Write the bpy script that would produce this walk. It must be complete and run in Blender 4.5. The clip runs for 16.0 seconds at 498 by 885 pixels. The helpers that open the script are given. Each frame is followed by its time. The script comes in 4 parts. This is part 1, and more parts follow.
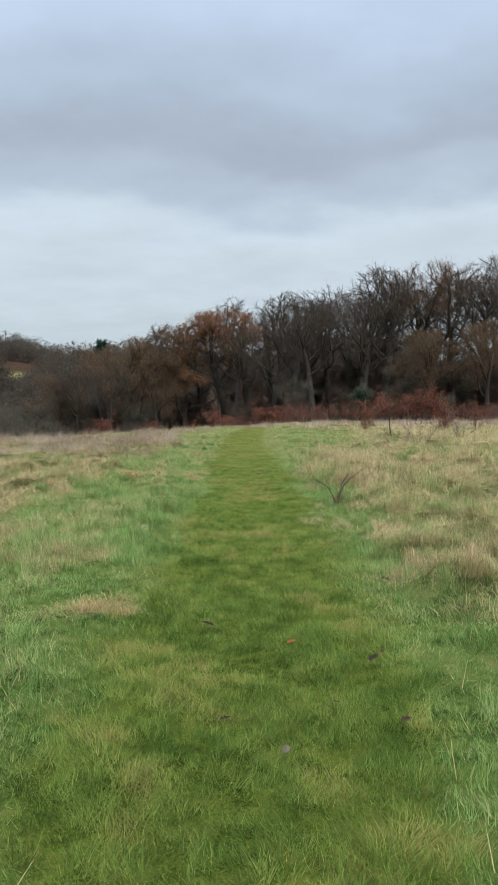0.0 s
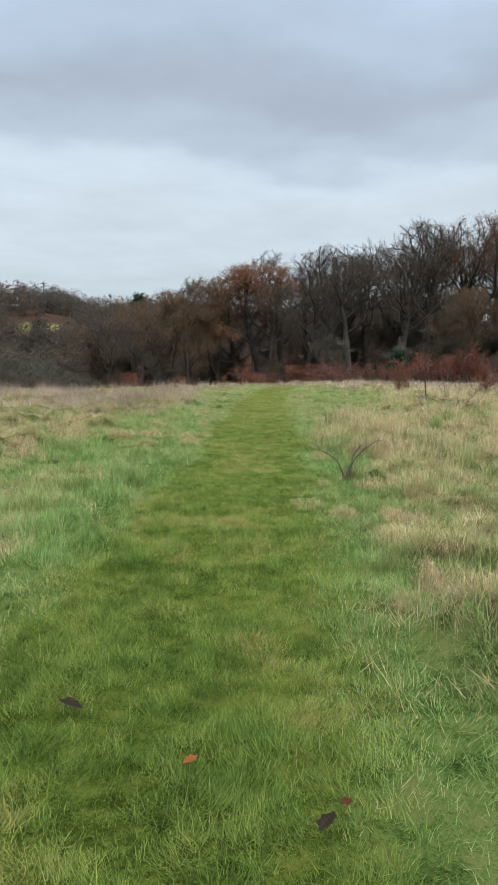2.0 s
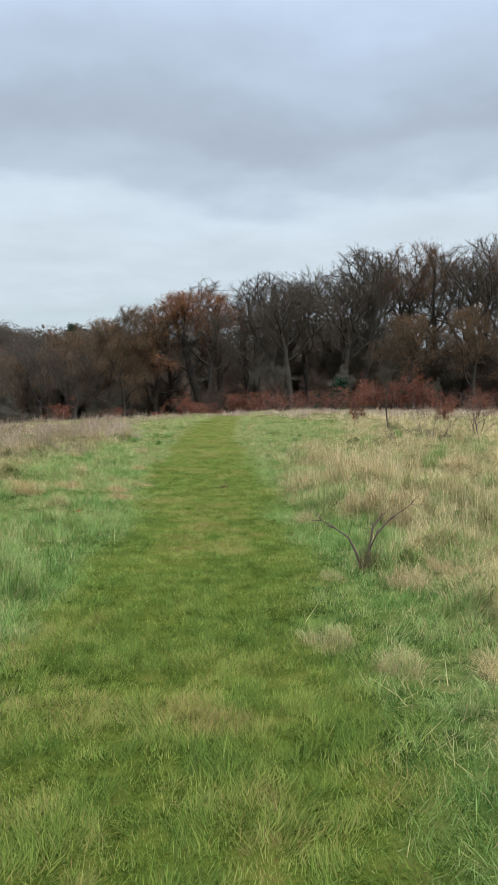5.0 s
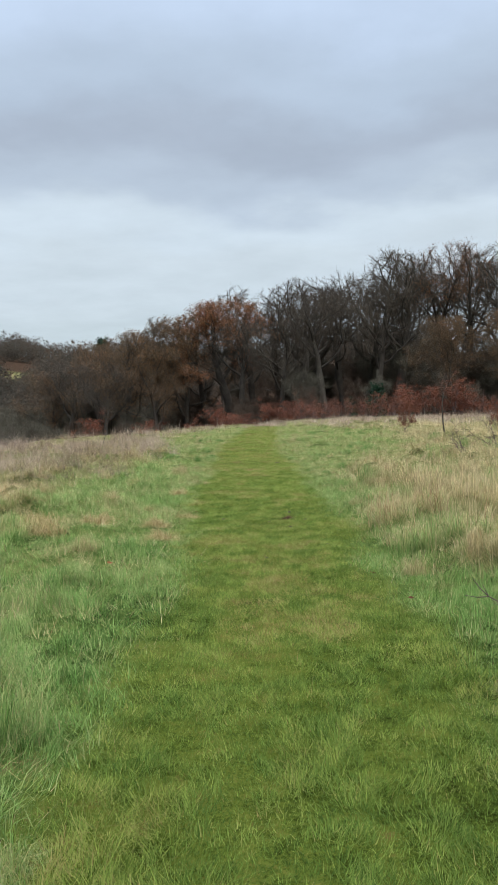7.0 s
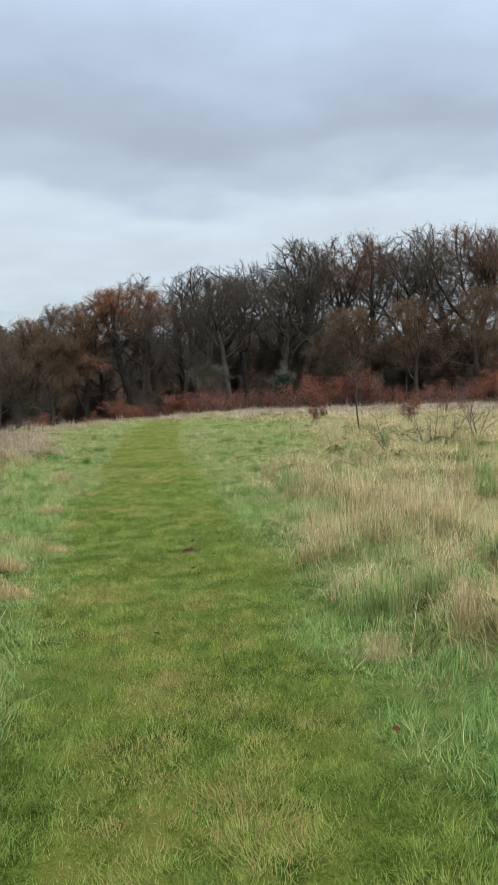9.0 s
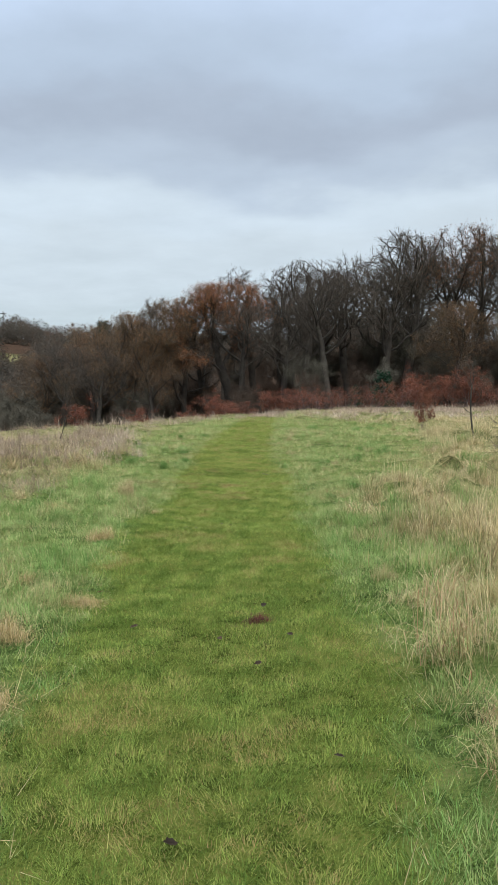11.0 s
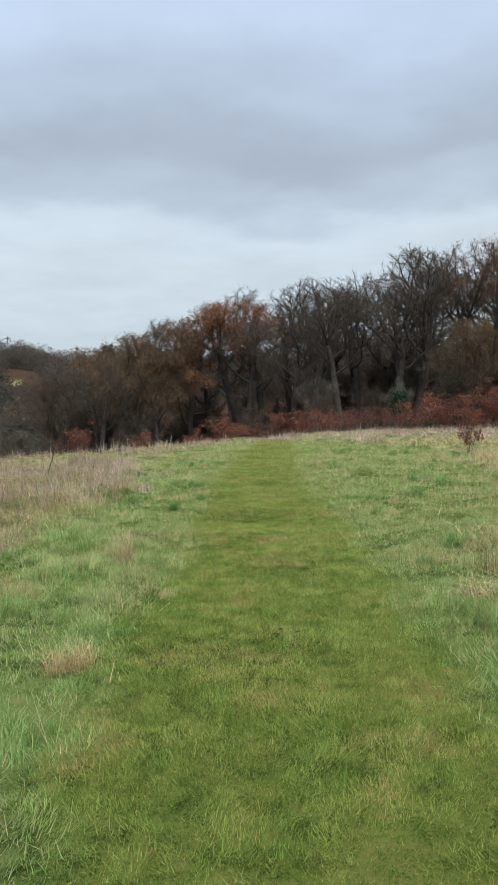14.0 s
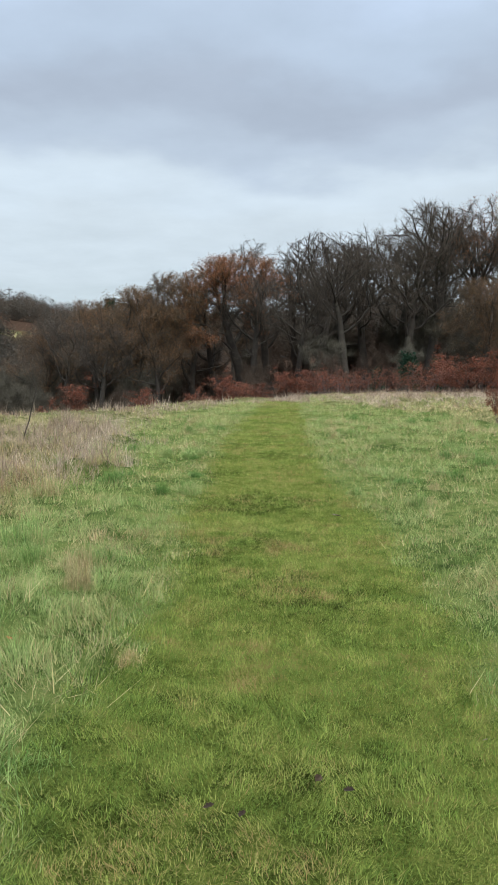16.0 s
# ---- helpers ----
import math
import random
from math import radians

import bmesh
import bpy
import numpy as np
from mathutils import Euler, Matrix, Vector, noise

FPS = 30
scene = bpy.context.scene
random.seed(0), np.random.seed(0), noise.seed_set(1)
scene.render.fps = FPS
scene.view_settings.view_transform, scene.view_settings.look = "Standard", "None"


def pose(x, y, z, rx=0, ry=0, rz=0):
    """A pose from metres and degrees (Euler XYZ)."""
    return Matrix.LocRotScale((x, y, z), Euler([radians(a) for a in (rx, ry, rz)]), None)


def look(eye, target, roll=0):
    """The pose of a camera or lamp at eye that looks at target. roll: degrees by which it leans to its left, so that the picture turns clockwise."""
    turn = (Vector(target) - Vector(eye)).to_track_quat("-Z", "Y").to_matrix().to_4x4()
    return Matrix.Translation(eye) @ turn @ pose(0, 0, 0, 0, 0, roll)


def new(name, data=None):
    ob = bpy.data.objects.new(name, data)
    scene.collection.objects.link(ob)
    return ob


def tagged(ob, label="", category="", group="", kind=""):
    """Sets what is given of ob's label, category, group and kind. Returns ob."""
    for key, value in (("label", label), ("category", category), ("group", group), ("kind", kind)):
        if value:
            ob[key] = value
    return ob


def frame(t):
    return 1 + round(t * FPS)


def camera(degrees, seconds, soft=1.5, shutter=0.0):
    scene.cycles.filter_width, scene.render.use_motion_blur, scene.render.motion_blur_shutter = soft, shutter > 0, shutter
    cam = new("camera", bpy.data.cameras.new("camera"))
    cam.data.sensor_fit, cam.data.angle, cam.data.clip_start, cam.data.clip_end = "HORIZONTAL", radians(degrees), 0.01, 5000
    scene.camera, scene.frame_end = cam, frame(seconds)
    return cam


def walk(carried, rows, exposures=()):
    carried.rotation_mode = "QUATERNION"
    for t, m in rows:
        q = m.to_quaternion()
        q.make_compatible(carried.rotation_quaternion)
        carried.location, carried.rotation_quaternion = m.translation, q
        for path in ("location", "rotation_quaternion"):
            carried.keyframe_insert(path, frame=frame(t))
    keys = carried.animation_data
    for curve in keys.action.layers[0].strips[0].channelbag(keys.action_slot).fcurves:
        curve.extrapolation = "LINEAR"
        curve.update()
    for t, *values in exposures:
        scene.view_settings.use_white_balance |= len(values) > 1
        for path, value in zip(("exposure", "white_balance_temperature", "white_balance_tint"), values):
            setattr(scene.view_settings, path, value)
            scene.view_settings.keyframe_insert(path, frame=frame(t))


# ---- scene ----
cam = camera(38.2, 16.0)
PATH = [
    (0, (1.296, -2.593, 1.531), (1.175, -0.599, 1.429), -0.5),
    (0.5, (1.428, -2.087, 1.51), (1.138, -0.112, 1.387), 1.0),
    (1, (1.623, -1.568, 1.474), (1.266, 0.391, 1.286), 0.6),
    (1.5, (1.687, -1.027, 1.444), (1.35, 0.931, 1.214), 0.6),
    (2, (1.732, -0.495, 1.438), (1.512, 1.48, 1.22), 0.9),
    (2.5, (1.724, 0.047, 1.454), (1.534, 2.026, 1.244), 1.8),
    (3, (1.704, 0.596, 1.436), (1.557, 2.584, 1.278), 1.2),
    (3.5, (1.633, 1.157, 1.447), (1.483, 3.148, 1.319), 1.8),
    (4, (1.495, 1.701, 1.427), (1.405, 3.693, 1.274), 1.9),
    (4.2, (1.456, 1.922, 1.396), (1.376, 3.916, 1.266), 1.4),
    (6.3, (0.841, 3.917, 1.409), (0.784, 5.911, 1.261), -0.8),
    (6.5, (0.821, 4.139, 1.4), (0.732, 6.132, 1.263), -1.0),
    (7, (0.708, 4.701, 1.396), (0.571, 6.694, 1.288), -1.5),
    (7.5, (0.765, 5.273, 1.378), (0.787, 7.27, 1.27), -2.5),
    (8, (0.729, 5.877, 1.381), (0.826, 7.872, 1.266), -1.7),
    (8.2, (0.708, 6.095, 1.411), (0.823, 8.087, 1.271), -1.8),
    (10.3, (0.832, 8.005, 1.427), (0.961, 9.996, 1.287), -1.7),
    (10.5, (0.858, 8.228, 1.437), (0.961, 10.22, 1.293), -1.8),
    (11, (0.828, 8.753, 1.472), (0.684, 10.742, 1.327), -0.6),
    (11.5, (0.705, 9.236, 1.455), (0.443, 11.208, 1.251), -1.1),
    (12, (0.607, 9.786, 1.451), (0.291, 11.75, 1.241), -1.0),
    (12.5, (0.421, 10.29, 1.429), (0.045, 12.244, 1.224), -0.5),
    (13, (0.36, 10.789, 1.435), (0.024, 12.758, 1.345), -1.6),
    (13.5, (0.211, 11.287, 1.425), (-0.056, 13.268, 1.357), -0.9),
    (14, (0.165, 11.844, 1.405), (0.007, 13.836, 1.323), -1.2),
    (14.5, (0.069, 12.365, 1.417), (-0.046, 14.359, 1.329), 0.4),
    (15, (0.008, 12.871, 1.402), (-0.037, 14.863, 1.236), 0.8),
    (15.5, (-0.034, 13.386, 1.436), (-0.147, 15.372, 1.233), 1.4),
    (16, (-0.054, 13.896, 1.445), (-0.219, 15.88, 1.247), 0.1),
]
walk(cam, [(t, look(eye, target, roll)) for t, eye, target, roll in PATH],
     exposures=((0, -0.06), (0.5, -0.09), (1.5, -0.02), (3, 0.03), (7, 0.0), (11, 0.03), (12, 0.03), (13, -0.05), (14, 0.0), (15, 0.06), (16, 0.07)))

# ---------- light ----------
def build_sky():
    w = bpy.data.worlds.new("overcast_sky")
    scene.world = w
    w.use_nodes = True
    n, l = w.node_tree.nodes, w.node_tree.links
    bg = n["Background"]
    tc = n.new("ShaderNodeTexCoord")
    sky = n.new("ShaderNodeTexSky")
    sky.sky_type, sky.sun_disc = "NISHITA", False
    sky.sun_elevation, sky.sun_rotation = SUN_UP, SUN_TURN
    sep = n.new("ShaderNodeSeparateXYZ")
    l.new(tc.outputs["Generated"], sep.inputs[0])

    def m(op, a, b=None, c=None):
        x = n.new("ShaderNodeMath")
        x.operation = op
        for i, v in enumerate((a, b, c)):
            if v is None:
                continue
            if isinstance(v, (int, float)):
                x.inputs[i].default_value = v
            else:
                l.new(v, x.inputs[i])
        return x.outputs[0]

    # the cloud sheet lies on a level plane, so that it closes up towards the horizon
    low = m("ADD", m("MAXIMUM", sep.outputs[2], 0.0), 0.12)
    plane = n.new("ShaderNodeCombineXYZ")
    l.new(m("DIVIDE", sep.outputs[0], low), plane.inputs[0])
    l.new(m("DIVIDE", sep.outputs[1], low), plane.inputs[1])
    big, fine = n.new("ShaderNodeTexNoise"), n.new("ShaderNodeTexNoise")
    for t, s, d in ((big, 0.7, 2), (fine, 1.7, 7)):
        t.inputs["Scale"].default_value, t.inputs["Detail"].default_value = s, d
        l.new(plane.outputs[0], t.inputs["Vector"])
    h = m("ADD", sep.outputs[2], m("MULTIPLY", m("SUBTRACT", big.outputs[0], 0.5), 0.24))
    h = m("ADD", h, m("MULTIPLY", m("SUBTRACT", fine.outputs[0], 0.5), 0.15))
    r = n.new("ShaderNodeValToRGB")
    r.color_ramp.interpolation = "EASE"
    e = r.color_ramp.elements
    stops = ((0.0, (0.49, 0.575, 0.62)), (0.10, (0.51, 0.595, 0.65)), (0.17, (0.565, 0.65, 0.715)), (0.225, (0.59, 0.685, 0.765)), (0.29, (0.45, 0.53, 0.63)),
             (0.34, (0.39, 0.455, 0.55)), (0.40, (0.455, 0.55, 0.675)), (0.47, (0.53, 0.645, 0.815)), (0.56, (0.55, 0.655, 0.82)), (0.76, (1.7, 1.78, 1.85)), (1.0, (2.9, 2.95, 3.0)))
    while len(e) < len(stops):
        e.new(0.5)
    for el, (p, c) in zip(e, stops):
        el.position, el.color = p, (*c, 1)
    l.new(h, r.inputs[0])
    dim = n.new("ShaderNodeMix")
    dim.data_type = "RGBA"
    dim.inputs["Factor"].default_value = 0.008
    puff = n.new("ShaderNodeTexNoise")
    puff.inputs["Scale"].default_value, puff.inputs["Detail"].default_value, puff.inputs["Roughness"].default_value = 2.6, 6, 0.6
    l.new(plane.outputs[0], puff.inputs["Vector"])
    shade = n.new("ShaderNodeVectorMath")
    shade.operation = "SCALE"
    l.new(r.outputs[0], shade.inputs[0])
    l.new(m("ADD", m("MULTIPLY", puff.outputs[0], 0.26), 0.87), shade.inputs["Scale"])
    l.new(shade.outputs[0], dim.inputs["A"])
    l.new(sky.outputs[0], dim.inputs["B"])
    l.new(dim.outputs["Result"], bg.inputs["Color"])
    bg.inputs["Strength"].default_value = 1.06


SUN_UP, SUN_TURN = radians(48), radians(150)
build_sky()
sun = new("sun", bpy.data.lights.new("sun", "SUN"))
sun.data.energy, sun.data.angle, sun.data.color = 1.5, radians(40), (1.0, 0.97, 0.93)
sun.matrix_basis = look((0, 0, 0), (-math.sin(SUN_TURN) * math.cos(SUN_UP), -math.cos(SUN_TURN) * math.cos(SUN_UP), -math.sin(SUN_UP)))


# ---------- plan of the place ----------
def smooth(a):
    a = np.clip(a, 0.0, 1.0)
    return a * a * (3 - 2 * a)


def vnoise(x, y, scale, seed=0):
    """Smooth value noise in 0..1 over the plan."""
    x, y = np.asarray(x, float) / scale + 57.3, np.asarray(y, float) / scale + 91.7
    xi, yi = np.floor(x).astype(np.int64), np.floor(y).astype(np.int64)
    fx, fy = x - xi, y - yi
    fx, fy = fx * fx * (3 - 2 * fx), fy * fy * (3 - 2 * fy)

    def lattice(i, j):
        n = (i * 374761393 + j * 668265263 + seed * 1442695041) & 0x7FFFFFFF
        n = ((n ^ (n >> 13)) * 1274126177) & 0x7FFFFFFF
        return ((n ^ (n >> 16)) & 0xFFFF) / 65535.0

    a, b = lattice(xi, yi), lattice(xi + 1, yi)
    c, d = lattice(xi, yi + 1), lattice(xi + 1, yi + 1)
    return (a * (1 - fx) + b * fx) * (1 - fy) + (c * (1 - fx) + d * fx) * fy


def path_middle(y):
    return np.interp(y, [-6, 0.2, 2, 6, 8.5, 12, 15.6, 20, 25, 30, 45], [1.25, 1.1, 1.02, 0.78, 0.7, 0.4, 0.05, -0.3, -0.7, -0.97, -1.3])


def straw_right(y):
    return np.interp(y, [-6, 1, 3.3, 4.2, 5.3, 7.5, 10.5, 12, 13.5, 16.8, 24.5, 33, 38, 41, 45, 50], [3.6, 3.0, 2.2, 2.1, 2.15, 2.3, 1.7, 1.65, 1.6, 1.7, 3.3, 4.8, 4.2, 2.4, 1.0, 0.4])


def straw_left(y):
    return np.interp(y, [-6, 3, 5.4, 10, 12, 16, 18.5, 24.3, 31, 37, 41, 45, 50], [-3.0, -2.4, -2.0, -2.9, -2.4, -2.9, -2.8, -3.0, -4.0, -4.2, -3.6, -2.9, -2.4])


def field_end(x):
    return np.interp(x, [-60, -15, -8, -4, 0, 6, 80], [21, 26, 33, 43, 54, 59, 62])


def strawness(x, y):
    """0 on the mown strip and its green margins, 1 in the tall dry grass."""
    w = (vnoise(x, y, 1.3, 31) - 0.5) * 1.3
    right, left = smooth((x - straw_right(y) + w + 0.25) / 0.9), smooth((straw_left(y) - x + w + 0.25) / 0.9)
    return np.maximum(right, left)


def off_path(x, y):
    """0 on the mown strip, 1 beside it."""
    w = (vnoise(x, y, 0.8, 33) - 0.5) * 0.3 + (vnoise(x, y, 0.22, 34) - 0.5) * 0.2
    return smooth((np.abs(x - path_middle(y)) - 0.68 + w) / 0.34)


def mounds(x, y):
    """The tussocky humps of the rough grass, 0..1."""
    return smooth((vnoise(x, y, 0.46, 91) * 0.65 + vnoise(x, y, 1.25, 92) * 0.35 - 0.42) / 0.32)


def ground_z(x, y):
    x, y = np.asarray(x, float), np.asarray(y, float)
    u = np.maximum(y - field_end(x), 0.0)
    depth = np.interp(x, [-80, -30, -10, 4, 30], [7.0, 6.0, 3.4, 1.2, 0.3])
    z = -depth * (1 - np.exp(-((u / 38.0) ** 1.4)))
    left = smooth((-x - 5) / 40)
    z = z + left * np.interp(y, [150, 190, 225, 270, 340], [0, 4, 13.5, 23, 25]) * (1 + 0.3 * smooth((-x - 85) / 50) * smooth((y - 200) / 60))
    z = z + (1 - left) * 13 * smooth((y - 116) / 75)
    z = z + (vnoise(x, y, 1.7, 3) - 0.5) * 0.05 + (vnoise(x, y, 0.5, 4) - 0.5) * 0.025
    side = smooth((np.abs(x - path_middle(y)) - 0.8) / 0.9) * smooth((60 - y) / 10) * smooth((18 - np.abs(x)) / 6)
    z = z + side * (0.05 + 0.19 * strawness(x, y)) * mounds(x, y)
    return z + (vnoise(x, y, 60, 9) - 0.5) * 5 * smooth((np.hypot(x, y) - 170) / 200)


def gz(x, y):
    return float(ground_z(x, y))


# ---------- materials ----------
def material(name, rough=0.8, spec=0.25):
    m = bpy.data.materials.new(name)
    m.use_nodes = True
    n, l = m.node_tree.nodes, m.node_tree.links
    b = n["Principled BSDF"]
    b.inputs["Roughness"].default_value = rough
    b.inputs["Specular IOR Level"].default_value = spec
    return m, n, l, b


def ramp(n, stops):
    r = n.new("ShaderNodeValToRGB")
    e = r.color_ramp.elements
    while len(e) < len(stops):
        e.new(0.5)
    for el, (pos, col) in zip(e, stops):
        el.position, el.color = pos, (*col, 1)
    return r


def noise_node(n, l, scale, detail=4, vec=None, rough=0.55):
    t = n.new("ShaderNodeTexNoise")
    t.inputs["Scale"].default_value, t.inputs["Detail"].default_value = scale, detail
    t.inputs["Roughness"].default_value = rough
    if vec is not None:
        l.new(vec, t.inputs["Vector"])
    return t


def math_node(n, l, op, a, b=None):
    m = n.new("ShaderNodeMath")
    m.operation = op
    for i, v in enumerate((a, b)):
        if v is None:
            continue
        if isinstance(v, (int, float)):
            m.inputs[i].default_value = v
        else:
            l.new(v, m.inputs[i])
    return m.outputs[0]


def blade_material(name, stops, through_light=0.3, rough=0.55, uneven=0.6):
    """Grass and leaf blades: colour by the blade's own tint, a little light passes through."""
    m, n, l, b = material(name, rough, 0.11)
    at = n.new("ShaderNodeAttribute")
    at.attribute_name = "tint"
    geo = n.new("ShaderNodeNewGeometry")
    shade = math_node(n, l, "MULTIPLY_ADD", geo.outputs["Random Per Island"], 0.16)
    shade.node.inputs[2].default_value = -0.08
    r = ramp(n, stops)
    l.new(math_node(n, l, "ADD", at.outputs["Fac"], shade), r.inputs["Fac"])
    hsv = n.new("ShaderNodeHueSaturation")
    l.new(r.outputs["Color"], hsv.inputs["Color"])
    var = math_node(n, l, "MULTIPLY_ADD", geo.outputs["Random Per Island"], uneven)
    var.node.inputs[2].default_value = 1.0 - uneven / 2
    l.new(var, hsv.inputs["Value"])
    l.new(hsv.outputs["Color"], b.inputs["Base Color"])
    tr = n.new("ShaderNodeBsdfTranslucent")
    l.new(hsv.outputs["Color"], tr.inputs["Color"])
    mix = n.new("ShaderNodeMixShader")
    mix.inputs[0].default_value = through_light
    l.new(b.outputs[0], mix.inputs[1])
    l.new(tr.outputs[0], mix.inputs[2])
    l.new(mix.outputs[0], n["Material Output"].inputs["Surface"])
    return m


def rough_material(name, stops, scale=8.0, fine=60.0, rough=0.85, bump=0.4, dist=0.02, varied=0.0):
    """A surface with two scales of mottling and fine relief."""
    m, n, l, b = material(name, rough)
    tc = n.new("ShaderNodeTexCoord")
    big, small = noise_node(n, l, scale, 3, tc.outputs["Object"]), noise_node(n, l, fine, 5, tc.outputs["Object"])
    mixv = math_node(n, l, "ADD", math_node(n, l, "MULTIPLY", big.outputs["Fac"], 0.55), math_node(n, l, "MULTIPLY", small.outputs["Fac"], 0.45))
    if varied:
        oi = n.new("ShaderNodeObjectInfo")
        mixv = math_node(n, l, "ADD", mixv, math_node(n, l, "MULTIPLY", math_node(n, l, "SUBTRACT", oi.outputs["Random"], 0.5), varied))
    r = ramp(n, stops)
    l.new(mixv, r.inputs["Fac"])
    l.new(r.outputs["Color"], b.inputs["Base Color"])
    bp = n.new("ShaderNodeBump")
    bp.inputs["Strength"].default_value, bp.inputs["Distance"].default_value = bump, dist
    l.new(small.outputs["Fac"], bp.inputs["Height"])
    l.new(bp.outputs[0], b.inputs["Normal"])
    return m


GRASS = blade_material("grass_blades", [(0.0, (0.08, 0.17, 0.038)), (0.22, (0.18, 0.32, 0.085)), (0.45, (0.315, 0.405, 0.15)),
                                        (0.65, (0.42, 0.38, 0.18)), (0.85, (0.56, 0.46, 0.27)), (1.0, (0.30, 0.18, 0.10))])
TURF = blade_material("turf_blades", [(0.0, (0.065, 0.13, 0.022)), (0.3, (0.165, 0.25, 0.048)), (0.6, (0.28, 0.34, 0.082)),
                                      (0.82, (0.36, 0.33, 0.12)), (1.0, (0.32, 0.22, 0.10))], uneven=0.6)
STRAW = blade_material("straw_blades", [(0.0, (0.14, 0.19, 0.065)), (0.22, (0.34, 0.295, 0.135)), (0.5, (0.56, 0.455, 0.25)),
                                        (0.75, (0.70, 0.585, 0.37)), (0.92, (0.36, 0.22, 0.11)), (1.0, (0.24, 0.13, 0.07))], 0.3, uneven=0.8)
RUSSET = blade_material("russet_leaves", [(0.0, (0.075, 0.032, 0.022)), (0.4, (0.16, 0.062, 0.04)), (0.75, (0.225, 0.088, 0.052)), (1.0, (0.31, 0.15, 0.075))], 0.2)
OAKLEAF = blade_material("dry_oak_leaves", [(0.0, (0.11, 0.085, 0.048)), (0.4, (0.175, 0.115, 0.062)), (0.75, (0.235, 0.128, 0.062)), (1.0, (0.28, 0.17, 0.09))], 0.25)
RUSTLEAF = blade_material("rust_oak_leaves", [(0.0, (0.15, 0.075, 0.035)), (0.4, (0.235, 0.112, 0.055)), (0.75, (0.32, 0.138, 0.062)), (1.0, (0.36, 0.185, 0.09))], 0.35)
AMBER = blade_material("golden_dead_grass", [(0.0, (0.20, 0.20, 0.07)), (0.3, (0.36, 0.275, 0.125)), (0.6, (0.50, 0.38, 0.19)), (0.85, (0.58, 0.48, 0.29)), (1.0, (0.30, 0.17, 0.08))], 0.25)
FEATHER = blade_material("feathery_dead_grass", [(0.0, (0.16, 0.12, 0.085)), (0.35, (0.30, 0.225, 0.165)), (0.65, (0.43, 0.335, 0.26)), (1.0, (0.56, 0.46, 0.37))], 0.25)
RUSH = blade_material("rush_stems", [(0.0, (0.05, 0.06, 0.03)), (0.5, (0.11, 0.11, 0.055)), (1.0, (0.24, 0.19, 0.10))], 0.15)
EVERGREEN = blade_material("evergreen_leaves", [(0.0, (0.012, 0.03, 0.018)), (0.6, (0.02, 0.05, 0.028)), (1.0, (0.035, 0.075, 0.035))], 0.1, 0.4)
BARK = rough_material("oak_bark", [(0.25, (0.03, 0.026, 0.022)), (0.55, (0.064, 0.056, 0.046)), (0.8, (0.11, 0.104, 0.08))], 1.5, 14, 0.9, 0.8, 0.04, 0.15)
TWIG = rough_material("bare_twigs", [(0.2, (0.065, 0.053, 0.041)), (0.5, (0.108, 0.087, 0.068)), (0.85, (0.165, 0.135, 0.105))], 0.6, 5, 0.9, 0.1, 0.01, 0.35)
# darker copy of the bare twigs, with the wood's inner shade in its colour
TWIG_DARK = rough_material("shaded_shrub_twigs", [(0.2, (0.055, 0.04, 0.029)), (0.5, (0.08, 0.058, 0.042)), (0.85, (0.11, 0.082, 0.06))], 0.6, 5, 0.9, 0.1, 0.01, 0.35)
TWIG_PALE = rough_material("pale_scrub_twigs", [(0.2, (0.085, 0.079, 0.058)), (0.5, (0.108, 0.10, 0.075)), (0.85, (0.13, 0.121, 0.092))], 0.4, 5, 0.9, 0.1, 0.01, 0.35)
THORN = rough_material("thorn_stems", [(0.25, (0.07, 0.05, 0.045)), (0.6, (0.14, 0.10, 0.09)), (0.85, (0.22, 0.18, 0.15))], 6, 50, 0.8, 0.5, 0.004)
DEADLEAF = rough_material("fallen_leaf", [(0.3, (0.14, 0.04, 0.018)), (0.55, (0.36, 0.075, 0.02)), (0.8, (0.42, 0.14, 0.04))], 12, 90, 0.6, 0.3, 0.003, 0.6)
DARKLEAF = rough_material("rotten_leaf", [(0.3, (0.03, 0.02, 0.013)), (0.6, (0.065, 0.04, 0.024)), (0.8, (0.12, 0.08, 0.05))], 15, 90, 0.55, 0.4, 0.003, 0.3)
PALELEAF = rough_material("bleached_leaf", [(0.3, (0.15, 0.125, 0.105)), (0.7, (0.27, 0.23, 0.19))], 15, 90, 0.6, 0.3, 0.003)


